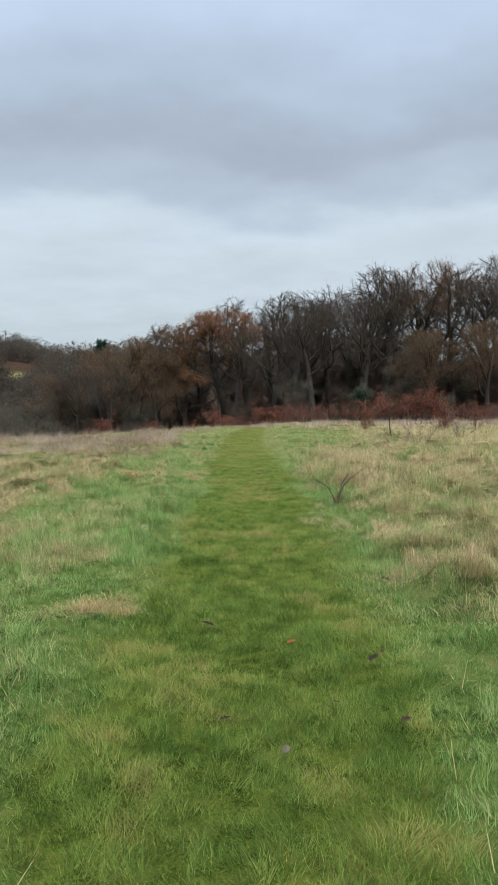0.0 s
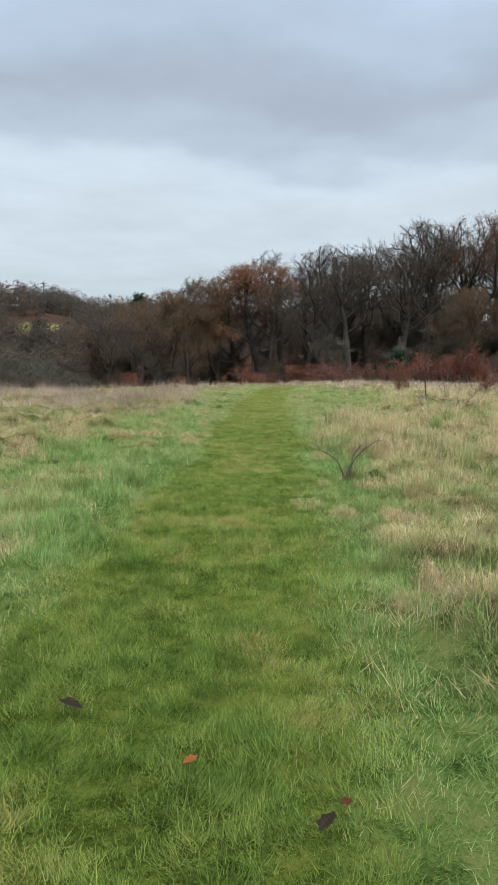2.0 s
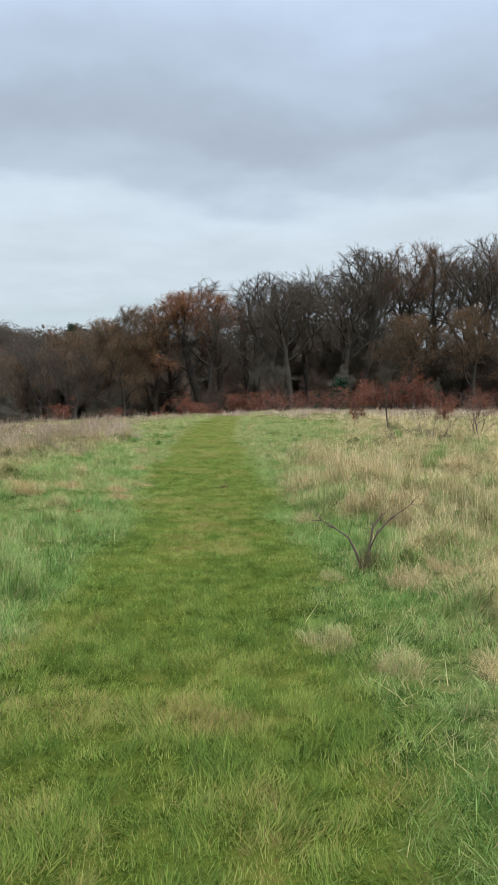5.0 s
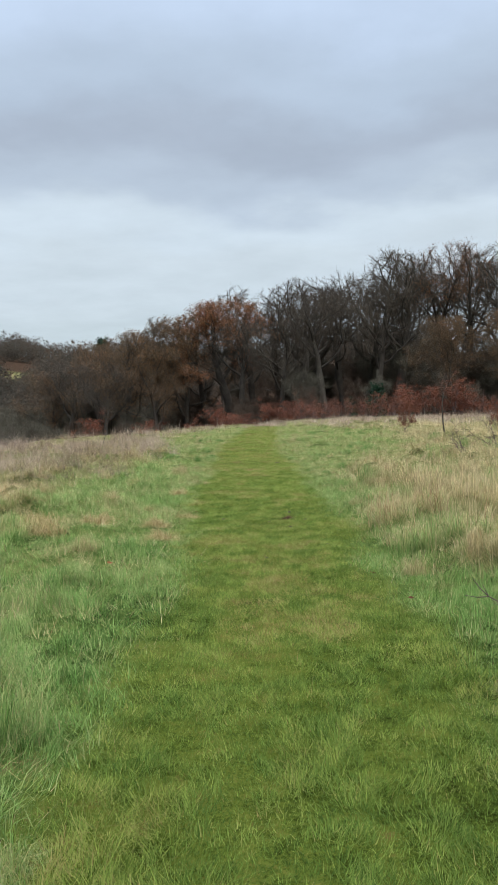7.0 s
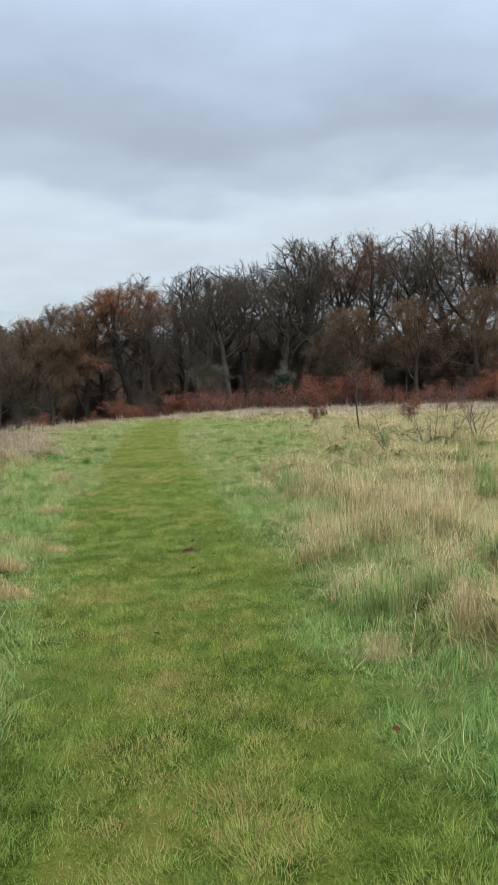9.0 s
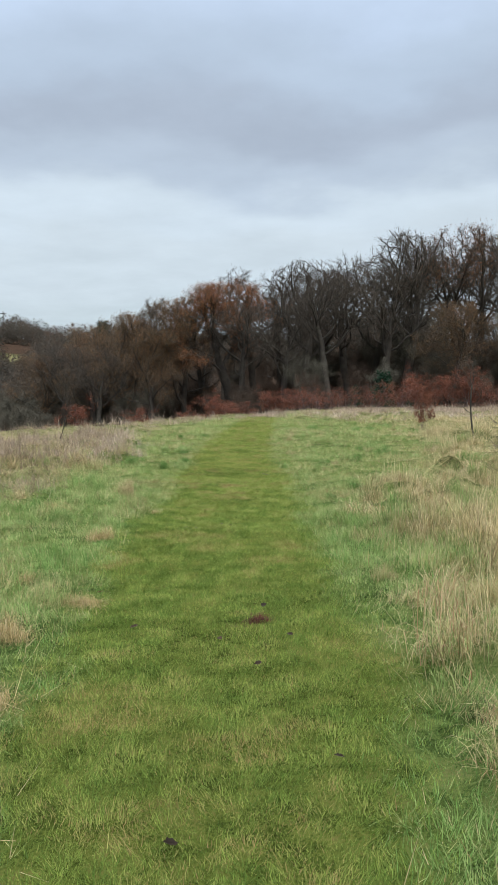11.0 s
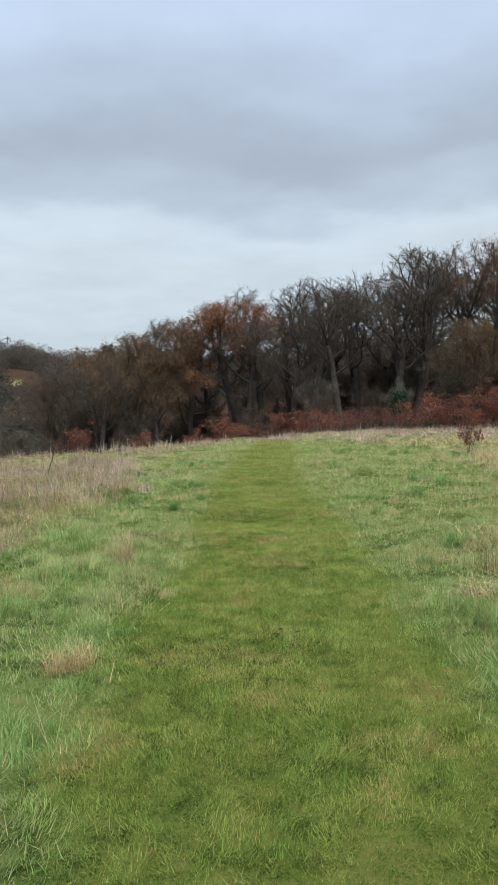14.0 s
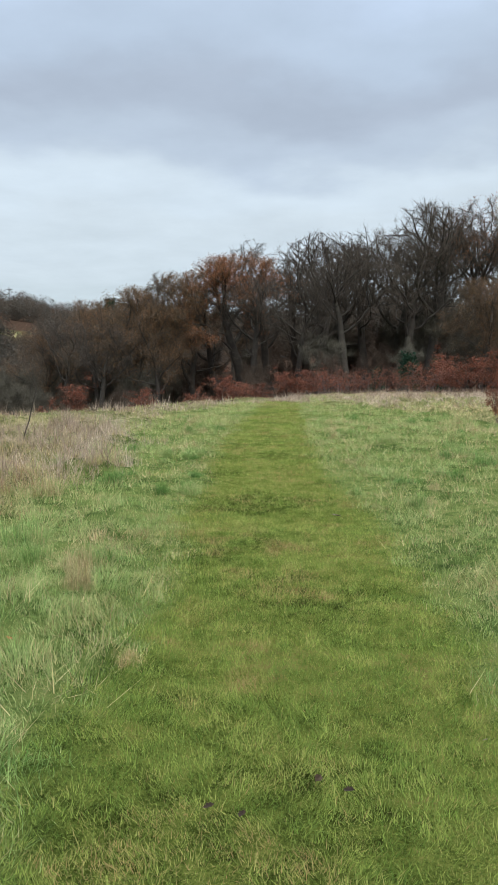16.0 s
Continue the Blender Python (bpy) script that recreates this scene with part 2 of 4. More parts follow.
def ground_material():
    """Turf, moss and thatch on the meadow, leaf litter under the wood, pasture on the far hill."""
    m, n, l, b = material("meadow_ground", 1.0, 0.0)
    tc = n.new("ShaderNodeTexCoord")
    pos = tc.outputs["Object"]
    sep = n.new("ShaderNodeSeparateXYZ")
    l.new(pos, sep.inputs[0])
    a, c = noise_node(n, l, 0.9, 4, pos), noise_node(n, l, 7, 5, pos, 0.65)
    f, g = noise_node(n, l, 75, 5, pos, 0.7), noise_node(n, l, 240, 3, pos, 0.6)
    v = math_node(n, l, "ADD", math_node(n, l, "MULTIPLY", a.outputs["Fac"], 0.24), math_node(n, l, "MULTIPLY", c.outputs["Fac"], 0.28))
    v = math_node(n, l, "ADD", v, math_node(n, l, "MULTIPLY", f.outputs["Fac"], 0.28))
    v = math_node(n, l, "ADD", v, math_node(n, l, "MULTIPLY", g.outputs["Fac"], 0.2))
    v = math_node(n, l, "ADD", math_node(n, l, "MULTIPLY", v, 1.5), -0.25)
    mown = ramp(n, [(0.36, (0.018, 0.026, 0.006)), (0.45, (0.055, 0.082, 0.014)), (0.52, (0.105, 0.145, 0.025)), (0.58, (0.15, 0.165, 0.036)), (0.66, (0.165, 0.115, 0.045))])
    lush = ramp(n, [(0.36, (0.016, 0.032, 0.009)), (0.45, (0.052, 0.095, 0.025)), (0.52, (0.105, 0.165, 0.046)), (0.58, (0.155, 0.195, 0.066)), (0.66, (0.20, 0.165, 0.08))])
    straw = ramp(n, [(0.38, (0.045, 0.042, 0.018)), (0.46, (0.12, 0.115, 0.048)), (0.53, (0.25, 0.215, 0.11)), (0.62, (0.37, 0.31, 0.18))])
    for r in (mown, lush, straw):
        l.new(v, r.inputs["Fac"])
    at0 = n.new("ShaderNodeAttribute")
    at0.attribute_name = "verge"
    green = n.new("ShaderNodeMix")
    green.data_type = "RGBA"
    l.new(at0.outputs["Fac"], green.inputs["Factor"])
    l.new(mown.outputs[0], green.inputs["A"])
    l.new(lush.outputs[0], green.inputs["B"])
    litter = ramp(n, [(0.35, (0.03, 0.022, 0.016)), (0.55, (0.065, 0.042, 0.03)), (0.7, (0.10, 0.06, 0.04))])
    l.new(v, litter.inputs["Fac"])
    at = n.new("ShaderNodeAttribute")
    at.attribute_name = "strawy"
    at2 = n.new("ShaderNodeAttribute")
    at2.attribute_name = "litter"
    m1, m2 = n.new("ShaderNodeMix"), n.new("ShaderNodeMix")
    for mx, fac, p, q in ((m1, at, green.outputs["Result"], straw.outputs[0]), (m2, at2, None, litter.outputs[0])):
        mx.data_type = "RGBA"
        l.new(fac.outputs["Fac"], mx.inputs["Factor"])
        if p is not None:
            l.new(p, mx.inputs["A"])
        l.new(q, mx.inputs["B"])
    l.new(m1.outputs["Result"], m2.inputs["A"])
    l.new(m2.outputs["Result"], b.inputs["Base Color"])
    bp = n.new("ShaderNodeBump")
    bp.inputs["Strength"].default_value, bp.inputs["Distance"].default_value = 0.8, 0.03
    l.new(math_node(n, l, "ADD", c.outputs["Fac"], f.outputs["Fac"]), bp.inputs["Height"])
    l.new(bp.outputs[0], b.inputs["Normal"])
    return m


# ---------- mesh helpers ----------
def raw_mesh(name, verts, tris, mat, tint=None):
    """A mesh out of arrays of vertices and triangles."""
    me = bpy.data.meshes.new(name)
    verts, tris = np.asarray(verts, np.float32).reshape(-1, 3), np.asarray(tris, np.int32).reshape(-1, 3)
    me.vertices.add(len(verts))
    me.vertices.foreach_set("co", verts.ravel())
    me.loops.add(len(tris) * 3)
    me.loops.foreach_set("vertex_index", tris.ravel())
    me.polygons.add(len(tris))
    me.polygons.foreach_set("loop_start", np.arange(0, len(tris) * 3, 3, dtype=np.int32))
    me.update(calc_edges=True)
    if tint is not None:
        me.attributes.new("tint", "FLOAT", "POINT").data.foreach_set("value", np.asarray(tint, np.float32).ravel())
    me.materials.append(mat)
    return me


def part(name, me, parent, label=""):
    ob = new(name, me)
    ob.parent = parent
    if label:
        tagged(ob, label)
    return ob


def blade_arrays(px, py, pz, h, w, turn, lean, tint, bend=0.5):
    """Bent, tapering blades: five corners and three triangles each."""
    n = len(px)
    dx, dy = np.cos(turn), np.sin(turn)
    face = turn + np.pi / 2 + np.random.uniform(-0.7, 0.7, n)
    wx, wy = np.cos(face) * w / 2, np.sin(face) * w / 2
    out = np.sin(lean) * h
    up = np.cos(lean) * h
    v = np.zeros((n, 5, 3), np.float32)
    mx, my, mz = px + dx * out * (0.2 + 0.3 * bend), py + dy * out * (0.2 + 0.3 * bend), pz + np.maximum(up * 0.62, h * 0.17)
    v[:, 0] = np.stack([px - wx, py - wy, pz - 0.01], 1)
    v[:, 1] = np.stack([px + wx, py + wy, pz - 0.01], 1)
    v[:, 2] = np.stack([mx - wx * 0.75, my - wy * 0.75, mz], 1)
    v[:, 3] = np.stack([mx + wx * 0.75, my + wy * 0.75, mz], 1)
    v[:, 4] = np.stack([px + dx * out, py + dy * out, pz + up], 1)
    base = (np.arange(n) * 5)[:, None, None]
    t = base + np.array([[0, 1, 3], [0, 3, 2], [2, 3, 4]])[None]
    return v.reshape(-1, 3), t.reshape(-1, 3), np.repeat(tint, 5)


def mop_arrays(rs, count, radius, height, width, tone, spread, drift):
    """Arching blades that rise from one root and hang over all round."""
    a = rs.uniform(0, 2 * np.pi, count)
    r0, reach = radius * 0.7 * np.sqrt(rs.rand(count)), radius * rs.uniform(0.35, 1.35, count)
    dome = 1.0 - 0.55 * (r0 / (radius * 0.7)) ** 2
    top, end = height * dome * rs.uniform(0.35, 1.2, count), height * dome * rs.uniform(-0.15, 0.7, count)
    b = np.where(rs.rand(count) < 0.5, a, rs.uniform(0, 6.28)) + rs.normal(0, 0.9, count)
    tip = rs.rand(count) < 0.12
    end = np.where(tip, top * rs.uniform(0.8, 1.2, count), end)
    px, py = r0 * np.cos(a), r0 * np.sin(a)
    rows = []
    for s, k in ((0.0, 1.0), (0.3, 0.9), (0.65, 0.7), (1.0, 0.0)):
        x, y = px + np.cos(b) * reach * s + drift[0] * top * s, py + np.sin(b) * reach * s + drift[1] * top * s
        z = -0.03 * (s == 0) + end * s + np.maximum(top - end * 0.5, 0) * 4 * s * (1 - s)
        wx, wy = -np.sin(b) * width * k / 2, np.cos(b) * width * k / 2
        rows += [np.stack([x - wx, y - wy, z], 1), np.stack([x + wx, y + wy, z], 1)] if k else [np.stack([x, y, z], 1)]
    v = np.stack(rows, 1)
    t = (np.arange(count) * 7)[:, None, None] + np.array([[0, 1, 3], [0, 3, 2], [2, 3, 5], [2, 5, 4], [4, 5, 6]])[None]
    # the shade low inside a tussock is put into the short blades' tint
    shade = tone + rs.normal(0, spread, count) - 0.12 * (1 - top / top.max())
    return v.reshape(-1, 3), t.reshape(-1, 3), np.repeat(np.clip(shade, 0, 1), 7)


def spike_arrays(px, py, pz, h, w, turn, lean, tint):
    """Straight leaning blades: one tapering triangle each."""
    n = len(px)
    face = turn + np.pi / 2 + np.random.uniform(-0.9, 0.9, n)
    wx, wy = np.cos(face) * w / 2, np.sin(face) * w / 2
    out, up = np.sin(lean) * h, np.cos(lean) * h
    v = np.stack([np.stack([px - wx, py - wy, pz - 0.006], 1), np.stack([px + wx, py + wy, pz - 0.006], 1),
                  np.stack([px + np.cos(turn) * out, py + np.sin(turn) * out, pz + up], 1)], 1)
    return v.reshape(-1, 3), np.arange(n * 3).reshape(-1, 3), np.repeat(tint, 3)


def join_arrays(chunks):
    verts, tris, tints, k = [], [], [], 0
    for v, t, c in chunks:
        verts.append(v), tris.append(t + k), tints.append(c)
        k += len(v)
    return np.concatenate(verts), np.concatenate(tris), np.concatenate(tints)


class Tubes:
    """Collects tapering tubes along bent lines."""

    def __init__(self, joined=True):
        self.v, self.t, self.joined = [], [], joined

    def add(self, pts, radii, sides):
        k = len(self.v)
        up = Vector((0.31, 0.17, 0.93))
        for i, (p, r) in enumerate(zip(pts, radii)):
            d = (pts[min(i + 1, len(pts) - 1)] - pts[max(i - 1, 0)]).normalized()
            a = d.cross(up)
            a = a.normalized() if a.length > 1e-3 else Vector((1, 0, 0))
            b = d.cross(a)
            for s in range(sides):
                ang = 2 * math.pi * s / sides
                self.v.append(p + (a * math.cos(ang) + b * math.sin(ang)) * r)
        for i in range(len(pts) - 1):
            for s in range(sides):
                a, b = k + i * sides + s, k + i * sides + (s + 1) % sides
                c, d = a + sides, b + sides
                self.t += [(a, b, d), (a, d, c)]
        if k and self.joined:  # a side shoot grows out of the nearest older ring
            near = min(range(k), key=lambda i: (self.v[i] - pts[0]).length_squared)
            self.t.append((k, k + 1, near))

    def mesh(self, name, mat, smooth_shade=True):
        me = raw_mesh(name, [tuple(p) for p in self.v], self.t, mat)
        if smooth_shade:
            me.polygons.foreach_set("use_smooth", [True] * len(me.polygons))
        return me


def wander(rng, p, d, length, segs, wobble, lift):
    pts = [p.copy()]
    step = length / segs
    for _ in range(segs):
        d = (d + Vector((rng.gauss(0, wobble), rng.gauss(0, wobble), rng.gauss(0, wobble) + lift))).normalized()
        pts.append(pts[-1] + d * step)
    return pts, d


def side_way(rng, d, angle):
    """A direction at an angle from d, at a random turn round it."""
    a = d.cross(Vector((rng.gauss(0, 1), rng.gauss(0, 1), rng.gauss(0, 1)))).normalized()
    return (d * math.cos(angle) + a * math.sin(angle)).normalized()


def grow(seed, height, low, wide, rich):
    """Branching from a leader outwards to the shell of a lumpy crown: places, parents, shoots and relative girth of the nodes."""
    rng = random.Random(seed)
    unit = height / 19
    step = 0.45 * unit
    centre, radii = Vector((0, 0, height * (1 + low) / 2)), (wide * height, wide * height, height * (1 - low) / 2)
    place, parent = [Vector((0, 0, -0.3 * unit))], [-1]

    def inside(p):
        d = p - centre
        e = Vector((d.x / radii[0], d.y / radii[1], d.z / radii[2]))
        u = e.normalized() if e.length > 1e-6 else e
        lump = 0.78 + 0.32 * float(vnoise(u.x * 1.4 + seed * 3.1, u.y * 1.4 + u.z * 1.8, 0.5, seed))
        return e.length < lump

    def shoot(at, d, length, level):
        run, gone, due = at, 0.0, rng.uniform(0.9, 2.2) * unit if level == 1 else rng.uniform(0.3, 0.8) * unit
        az = rng.uniform(0, 6.28)
        while gone < length:
            sway = 0.13 if level else 0.045
            d = (d + Vector((rng.gauss(0, sway), rng.gauss(0, sway), rng.gauss(0, sway) + 0.035))).normalized()
            p = place[run] + d * step * rng.uniform(0.85, 1.15)
            if level and not inside(p) and p.z > height * low * 1.1:
                break
            if level and p.z < height * low * 0.8:
                break
            place.append(p)
            parent.append(run)
            run = len(place) - 1
            gone += step
            if level < 3 and gone > due and (level or p.z > height * low):
                az += 2.4 + rng.gauss(0, 0.4)
                side = d.cross(Vector((math.cos(az), math.sin(az), 0.3))).normalized()
                f = min(max((p.z / height - low) / (1 - low), 0), 1)
                ang = (1.15 - 0.6 * f if level == 0 else 0.85) * rng.uniform(0.75, 1.15)
                ln = (20 if level == 0 else 4.6 if level == 1 else 1.9) * unit * rng.uniform(0.6, 1.1)
                shoot(run, d * math.cos(ang) + side * math.sin(ang), ln, level + 1)
                due = gone + (0.8, 0.75, 0.6)[level] * unit * rng.uniform(0.6, 1.3) / rich
        if level == 0:
            for _ in range(4):
                shoot(run, side_way(rng, d, rng.uniform(0.2, 0.5)), 20 * unit, 1)

    shoot(0, Vector((rng.gauss(0, 0.08), rng.gauss(0, 0.08), 1)).normalized(), height * (low + 0.42 * (1 - low)), 0)
    n = len(place)
    load, kids = np.zeros(n), [[] for _ in range(n)]
    for i in range(n - 1, 0, -1):
        load[i] = max(load[i], 1.0)
        load[parent[i]] += load[i]
        kids[parent[i]].append(i)
    return place, parent, kids, load ** 0.5


def bare_tree(seed, height, trunk_r, low=0.3, wide=0.4, rich=1.35, leaves=0, leaf_mat=None, leaf_size=0.07, leaf_low=0.0,
              twig_mat=None, twigs=20000, twig_w=1.0, names=("trunk", "limb")):
    """Meshes of a broadleaf tree: trunk, each limb with its branches, the twigs of the crown and, where it keeps any, dry leaves."""
    place, parent, kids, thick = grow(seed, height, low, wide, rich)
    thin = trunk_r / thick[0]
    radius = [max(t * thin, 0.009 * height / 19) for t in thick]
    out = []

    def chains(start, first):
        """Runs from a node along the thickest shoots; the others begin new runs."""
        todo = [(start, first)]
        while todo:
            run = list(todo.pop())
            run = [i for i in run if i >= 0]
            while kids[run[-1]]:
                ks = sorted(kids[run[-1]], key=lambda i: -radius[i])
                todo += [(run[-1], i) for i in ks[1:]]
                run.append(ks[0])
            yield run

    trunk_run = [0]
    while kids[trunk_run[-1]] and radius[trunk_run[-1]] > trunk_r * 0.5:
        trunk_run.append(max(kids[trunk_run[-1]], key=lambda i: radius[i]))
    t = Tubes(False)
    t.add([place[i] for i in trunk_run], [radius[i] * (1.4 if i == 0 else 1.0) for i in trunk_run], 8)
    out.append((names[0], t.mesh(names[0], BARK)))
    inside = set(trunk_run)
    starts = [(i, k) for i in trunk_run for k in kids[i] if k not in inside]
    for i, k in starts:
        t = Tubes(False)
        for run in chains(i, k):
            r = [radius[j] for j in run]
            r[0] = min(r[0], r[1] * 1.15)
            sides = 6 if r[0] > 0.1 else 4 if r[0] > 0.04 else 3
            t.add([place[j] for j in run], r, sides)
        out.append((names[1], t.mesh(names[1], BARK)))
    q = np.random.RandomState(seed + 500)
    slim = sorted(radius)[len(radius) * 2 // 3] * 1.01
    fine = [i for i in range(1, len(place)) if radius[i] < max(trunk_r * 0.13, slim) and place[i].z > low * height * 0.7]
    pick = np.array(fine)[q.randint(0, len(fine), twigs)]
    a, b = np.array([tuple(place[parent[i]]) for i in pick]), np.array([tuple(place[i]) for i in pick])
    d = (b - a) / np.linalg.norm(b - a, axis=1)[:, None]
    d = d * 0.7 + q.normal(0, 0.5, (twigs, 3)) + np.array([0, 0, 0.12])
    d /= np.linalg.norm(d, axis=1)[:, None]
    root = a + (b - a) * q.uniform(0.0, 1.0, twigs)[:, None] + q.normal(0, 0.1, (twigs, 3)) * height / 19
    ln = q.uniform(0.25, 0.8, twigs)[:, None] * height / 19
    tip = root + d * ln
    s = np.cross(d, q.normal(0, 1, (twigs, 3)))
    s *= (q.uniform(0.005, 0.009, twigs) * twig_w * height / 19 / np.linalg.norm(s, axis=1))[:, None]
    out.append(("crown", raw_mesh("crown", np.stack([root - s, root + s, tip], 1), np.arange(twigs * 3), twig_mat or TWIG)))
    if leaves:
        out.append(("foliage", leaf_cloud("foliage", seed, tip[tip[:, 2] > leaf_low * height], leaves, leaf_size, leaf_mat, 0.7)))
    return out


def shrub(seed, height, stems, twigs, mat, twig_w=1.0):
    """A leafless shrub: slender upright stems in a haze of fine twigs."""
    q, rng = np.random.RandomState(seed), random.Random(seed)
    out, nodes = [], []
    for k in range(stems):
        t = Tubes()
        p, d = wander(rng, Vector((rng.gauss(0, 0.5), rng.gauss(0, 0.5), -0.2)), Vector((rng.gauss(0, 0.2), rng.gauss(0, 0.2), 1)).normalized(), height * rng.uniform(0.6, 1.0), 7, 0.1, 0.02)
        t.add(p, [0.05 * (1 - 0.125 * i) for i in range(8)], 5)
        for b in range(10):
            f = rng.uniform(0.2, 1.0)
            j = min(int(f * 7), 6)
            sp, _ = wander(rng, p[j].lerp(p[j + 1], f * 7 - j), side_way(rng, Vector((0, 0, 1)), rng.uniform(0.3, 0.9)), height * rng.uniform(0.12, 0.3), 3, 0.14, 0.05)
            t.add(sp, [0.018, 0.014, 0.01, 0.004], 3)
            nodes += list(zip(sp, sp[1:]))
        out.append(("stem", t.mesh("stem", BARK)))
    pick = q.randint(0, len(nodes), twigs)
    a, b = np.array([tuple(nodes[i][0]) for i in pick]), np.array([tuple(nodes[i][1]) for i in pick])
    d = q.normal(0, 0.5, (twigs, 3)) + np.array([0, 0, 0.45])
    d /= np.linalg.norm(d, axis=1)[:, None]
    root = a + (b - a) * q.rand(twigs)[:, None] + q.normal(0, 0.12, (twigs, 3))
    tip = root + d * q.uniform(0.25, 0.85, twigs)[:, None]
    s = np.cross(d, q.normal(0, 1, (twigs, 3)))
    s *= (q.uniform(0.006, 0.011, twigs) * twig_w / np.linalg.norm(s, axis=1))[:, None]
    out.append(("crown", raw_mesh("crown", np.stack([root - s, root + s, tip], 1), np.arange(twigs * 3), mat)))
    return out


def leaf_cloud(name, seed, places, count, size, mat, scatter=0.35):
    """Small folded leaves round the given twig ends."""
    rs = np.random.RandomState(seed)
    pts = np.array([tuple(p) for p in places], np.float32)
    c = pts[rs.randint(0, len(pts), count)] + rs.normal(0, scatter * size * 2, (count, 3))
    a, b = rs.normal(0, 1, (count, 3)), rs.normal(0, 1, (count, 3))
    a /= np.linalg.norm(a, axis=1)[:, None]
    b = np.cross(a, b)
    b /= np.linalg.norm(b, axis=1)[:, None]
    s = (size * rs.uniform(0.5, 1.2, count))[:, None]
    v = np.stack([c - a * s, c + b * s * 0.5, c + a * s, c - b * s * 0.5 + np.cross(a, b) * s * 0.2], 1)
    k = (np.arange(count) * 4)[:, None, None]
    t = k + np.array([[0, 1, 2], [0, 2, 3]])[None]
    lump = vnoise(c[:, 0] + c[:, 2], c[:, 1] - c[:, 2], 1.6, seed)
    tint = np.clip(0.25 + 0.5 * lump + rs.normal(0, 0.12, count), 0, 1)
    return raw_mesh(name, v.reshape(-1, 3), t.reshape(-1, 3), mat, np.repeat(tint, 4))


def plant(name, meshes, x, y, turn=0, scale=1.0, label="", category="tree", group="", sink=0.0, wide=None):
    root = new(name)
    root.matrix_basis = pose(x, y, gz(x, y) - sink, 0, 0, turn) @ Matrix.Diagonal((wide or scale, wide or scale, scale, 1))
    tagged(root, label, category, group)
    for n, me in meshes:
        part(n, me, root)
    return root


# ---------- the ground ----------
def axis(lo, hi, near_lo, near_hi, fine):
    """Grid lines: fine in the meadow, coarser out to the hill, wide to the horizon."""
    def outward(edge, end, way):
        out, step = [edge], fine
        while abs(out[-1]) < abs(end):
            step = min(step * 1.12, 5.0) if abs(out[-1]) < 340 else step * 1.25
            out.append(out[-1] + way * step)
        return out
    return np.concatenate([outward(near_lo, lo, -1)[:0:-1], np.arange(near_lo, near_hi + fine / 2, fine), outward(near_hi, hi, 1)[1:]])


def build_ground():
    xs, ys = axis(-2500, 2500, -5, 6, 0.15), axis(-1500, 3000, -2, 26, 0.15)
    gx, gy = np.meshgrid(xs, ys)
    z = ground_z(gx, gy)
    v = np.stack([gx, gy, z], -1).reshape(-1, 3)
    nx = len(xs)
    i = (np.arange(len(ys) - 1)[:, None] * nx + np.arange(nx - 1)[None]).ravel()
    tris = np.concatenate([np.stack([i, i + 1, i + nx + 1], 1), np.stack([i, i + nx + 1, i + nx], 1)])
    me = raw_mesh("ground", v, tris, ground_material())
    me.polygons.foreach_set("use_smooth", [True] * len(me.polygons))
    fx, fy = gx.ravel(), gy.ravel()
    s = np.maximum(smooth((fx - straw_right(fy) + 0.3) / 1.2), smooth((straw_left(fy) - fx + 0.3) / 1.2))
    s = np.maximum(s, smooth((fy - 41) / 5))
    s = s * (0.35 + 0.65 * vnoise(fx, fy, 2.2, 21))
    s = np.maximum(s, 0.1 * smooth((fy - 8) / 4))
    litter = smooth((fy - field_end(fx) - 3) / 6)
    pasture = smooth((fy - 240) / 4) * smooth((256 - fy) / 4) * smooth((fx + 108) / 3) * smooth((-91 - fx) / 3)
    litter = litter * (1 - pasture)
    s = s * (1 - smooth((fy - field_end(fx) - 3) / 6)) + 0.85 * pasture
    me.attributes.new("verge", "FLOAT", "POINT").data.foreach_set("value", (0.75 * off_path(fx, fy)).astype(np.float32))
    me.attributes.new("strawy", "FLOAT", "POINT").data.foreach_set("value", s.astype(np.float32))
    me.attributes.new("litter", "FLOAT", "POINT").data.foreach_set("value", litter.astype(np.float32))
    tagged(new("ground", me), "green meadow ground with moss, thatch and a mown strip", "ground", kind="structure")


build_ground()

# ---------- the wood ----------
rnd = random.Random(11)
OAKS = [bare_tree(s, 19, 0.40, low, wide, twigs=16000) for s, low, wide in ((1, 0.30, 0.36), (2, 0.34, 0.33), (3, 0.27, 0.39), (4, 0.36, 0.30))]
OAKS_DEEP = [bare_tree(s, 19, 0.36, low, 0.34, 0.6, twigs=8000, twig_w=1.2) for s, low in ((5, 0.3), (6, 0.36))]
OAK_RUSSET = bare_tree(17, 18, 0.42, 0.22, 0.38, 0.9, leaves=30000, leaf_mat=RUSTLEAF, leaf_size=0.08, leaf_low=0.3, twigs=14000)
OAK_TOPPED = bare_tree(8, 20, 0.42, 0.32, 0.34, leaves=13000, leaf_mat=RUSTLEAF, leaf_size=0.065, leaf_low=0.62, twigs=19000)
OAK_BROWN = bare_tree(9, 17, 0.34, 0.18, 0.38, 0.9, leaves=24000, leaf_mat=OAKLEAF, leaf_size=0.075, leaf_low=0.12, twigs=16000)
BIRCH = bare_tree(10, 17, 0.2, 0.25, 0.22, 0.9, twigs=14000)
SCRUB = [shrub(20 + i, 6.5, 7, 7000, mt, w) for i, (mt, w) in enumerate(((TWIG_DARK, 1.3), (TWIG_PALE, 1.3), (TWIG_DARK, 1.3)))]

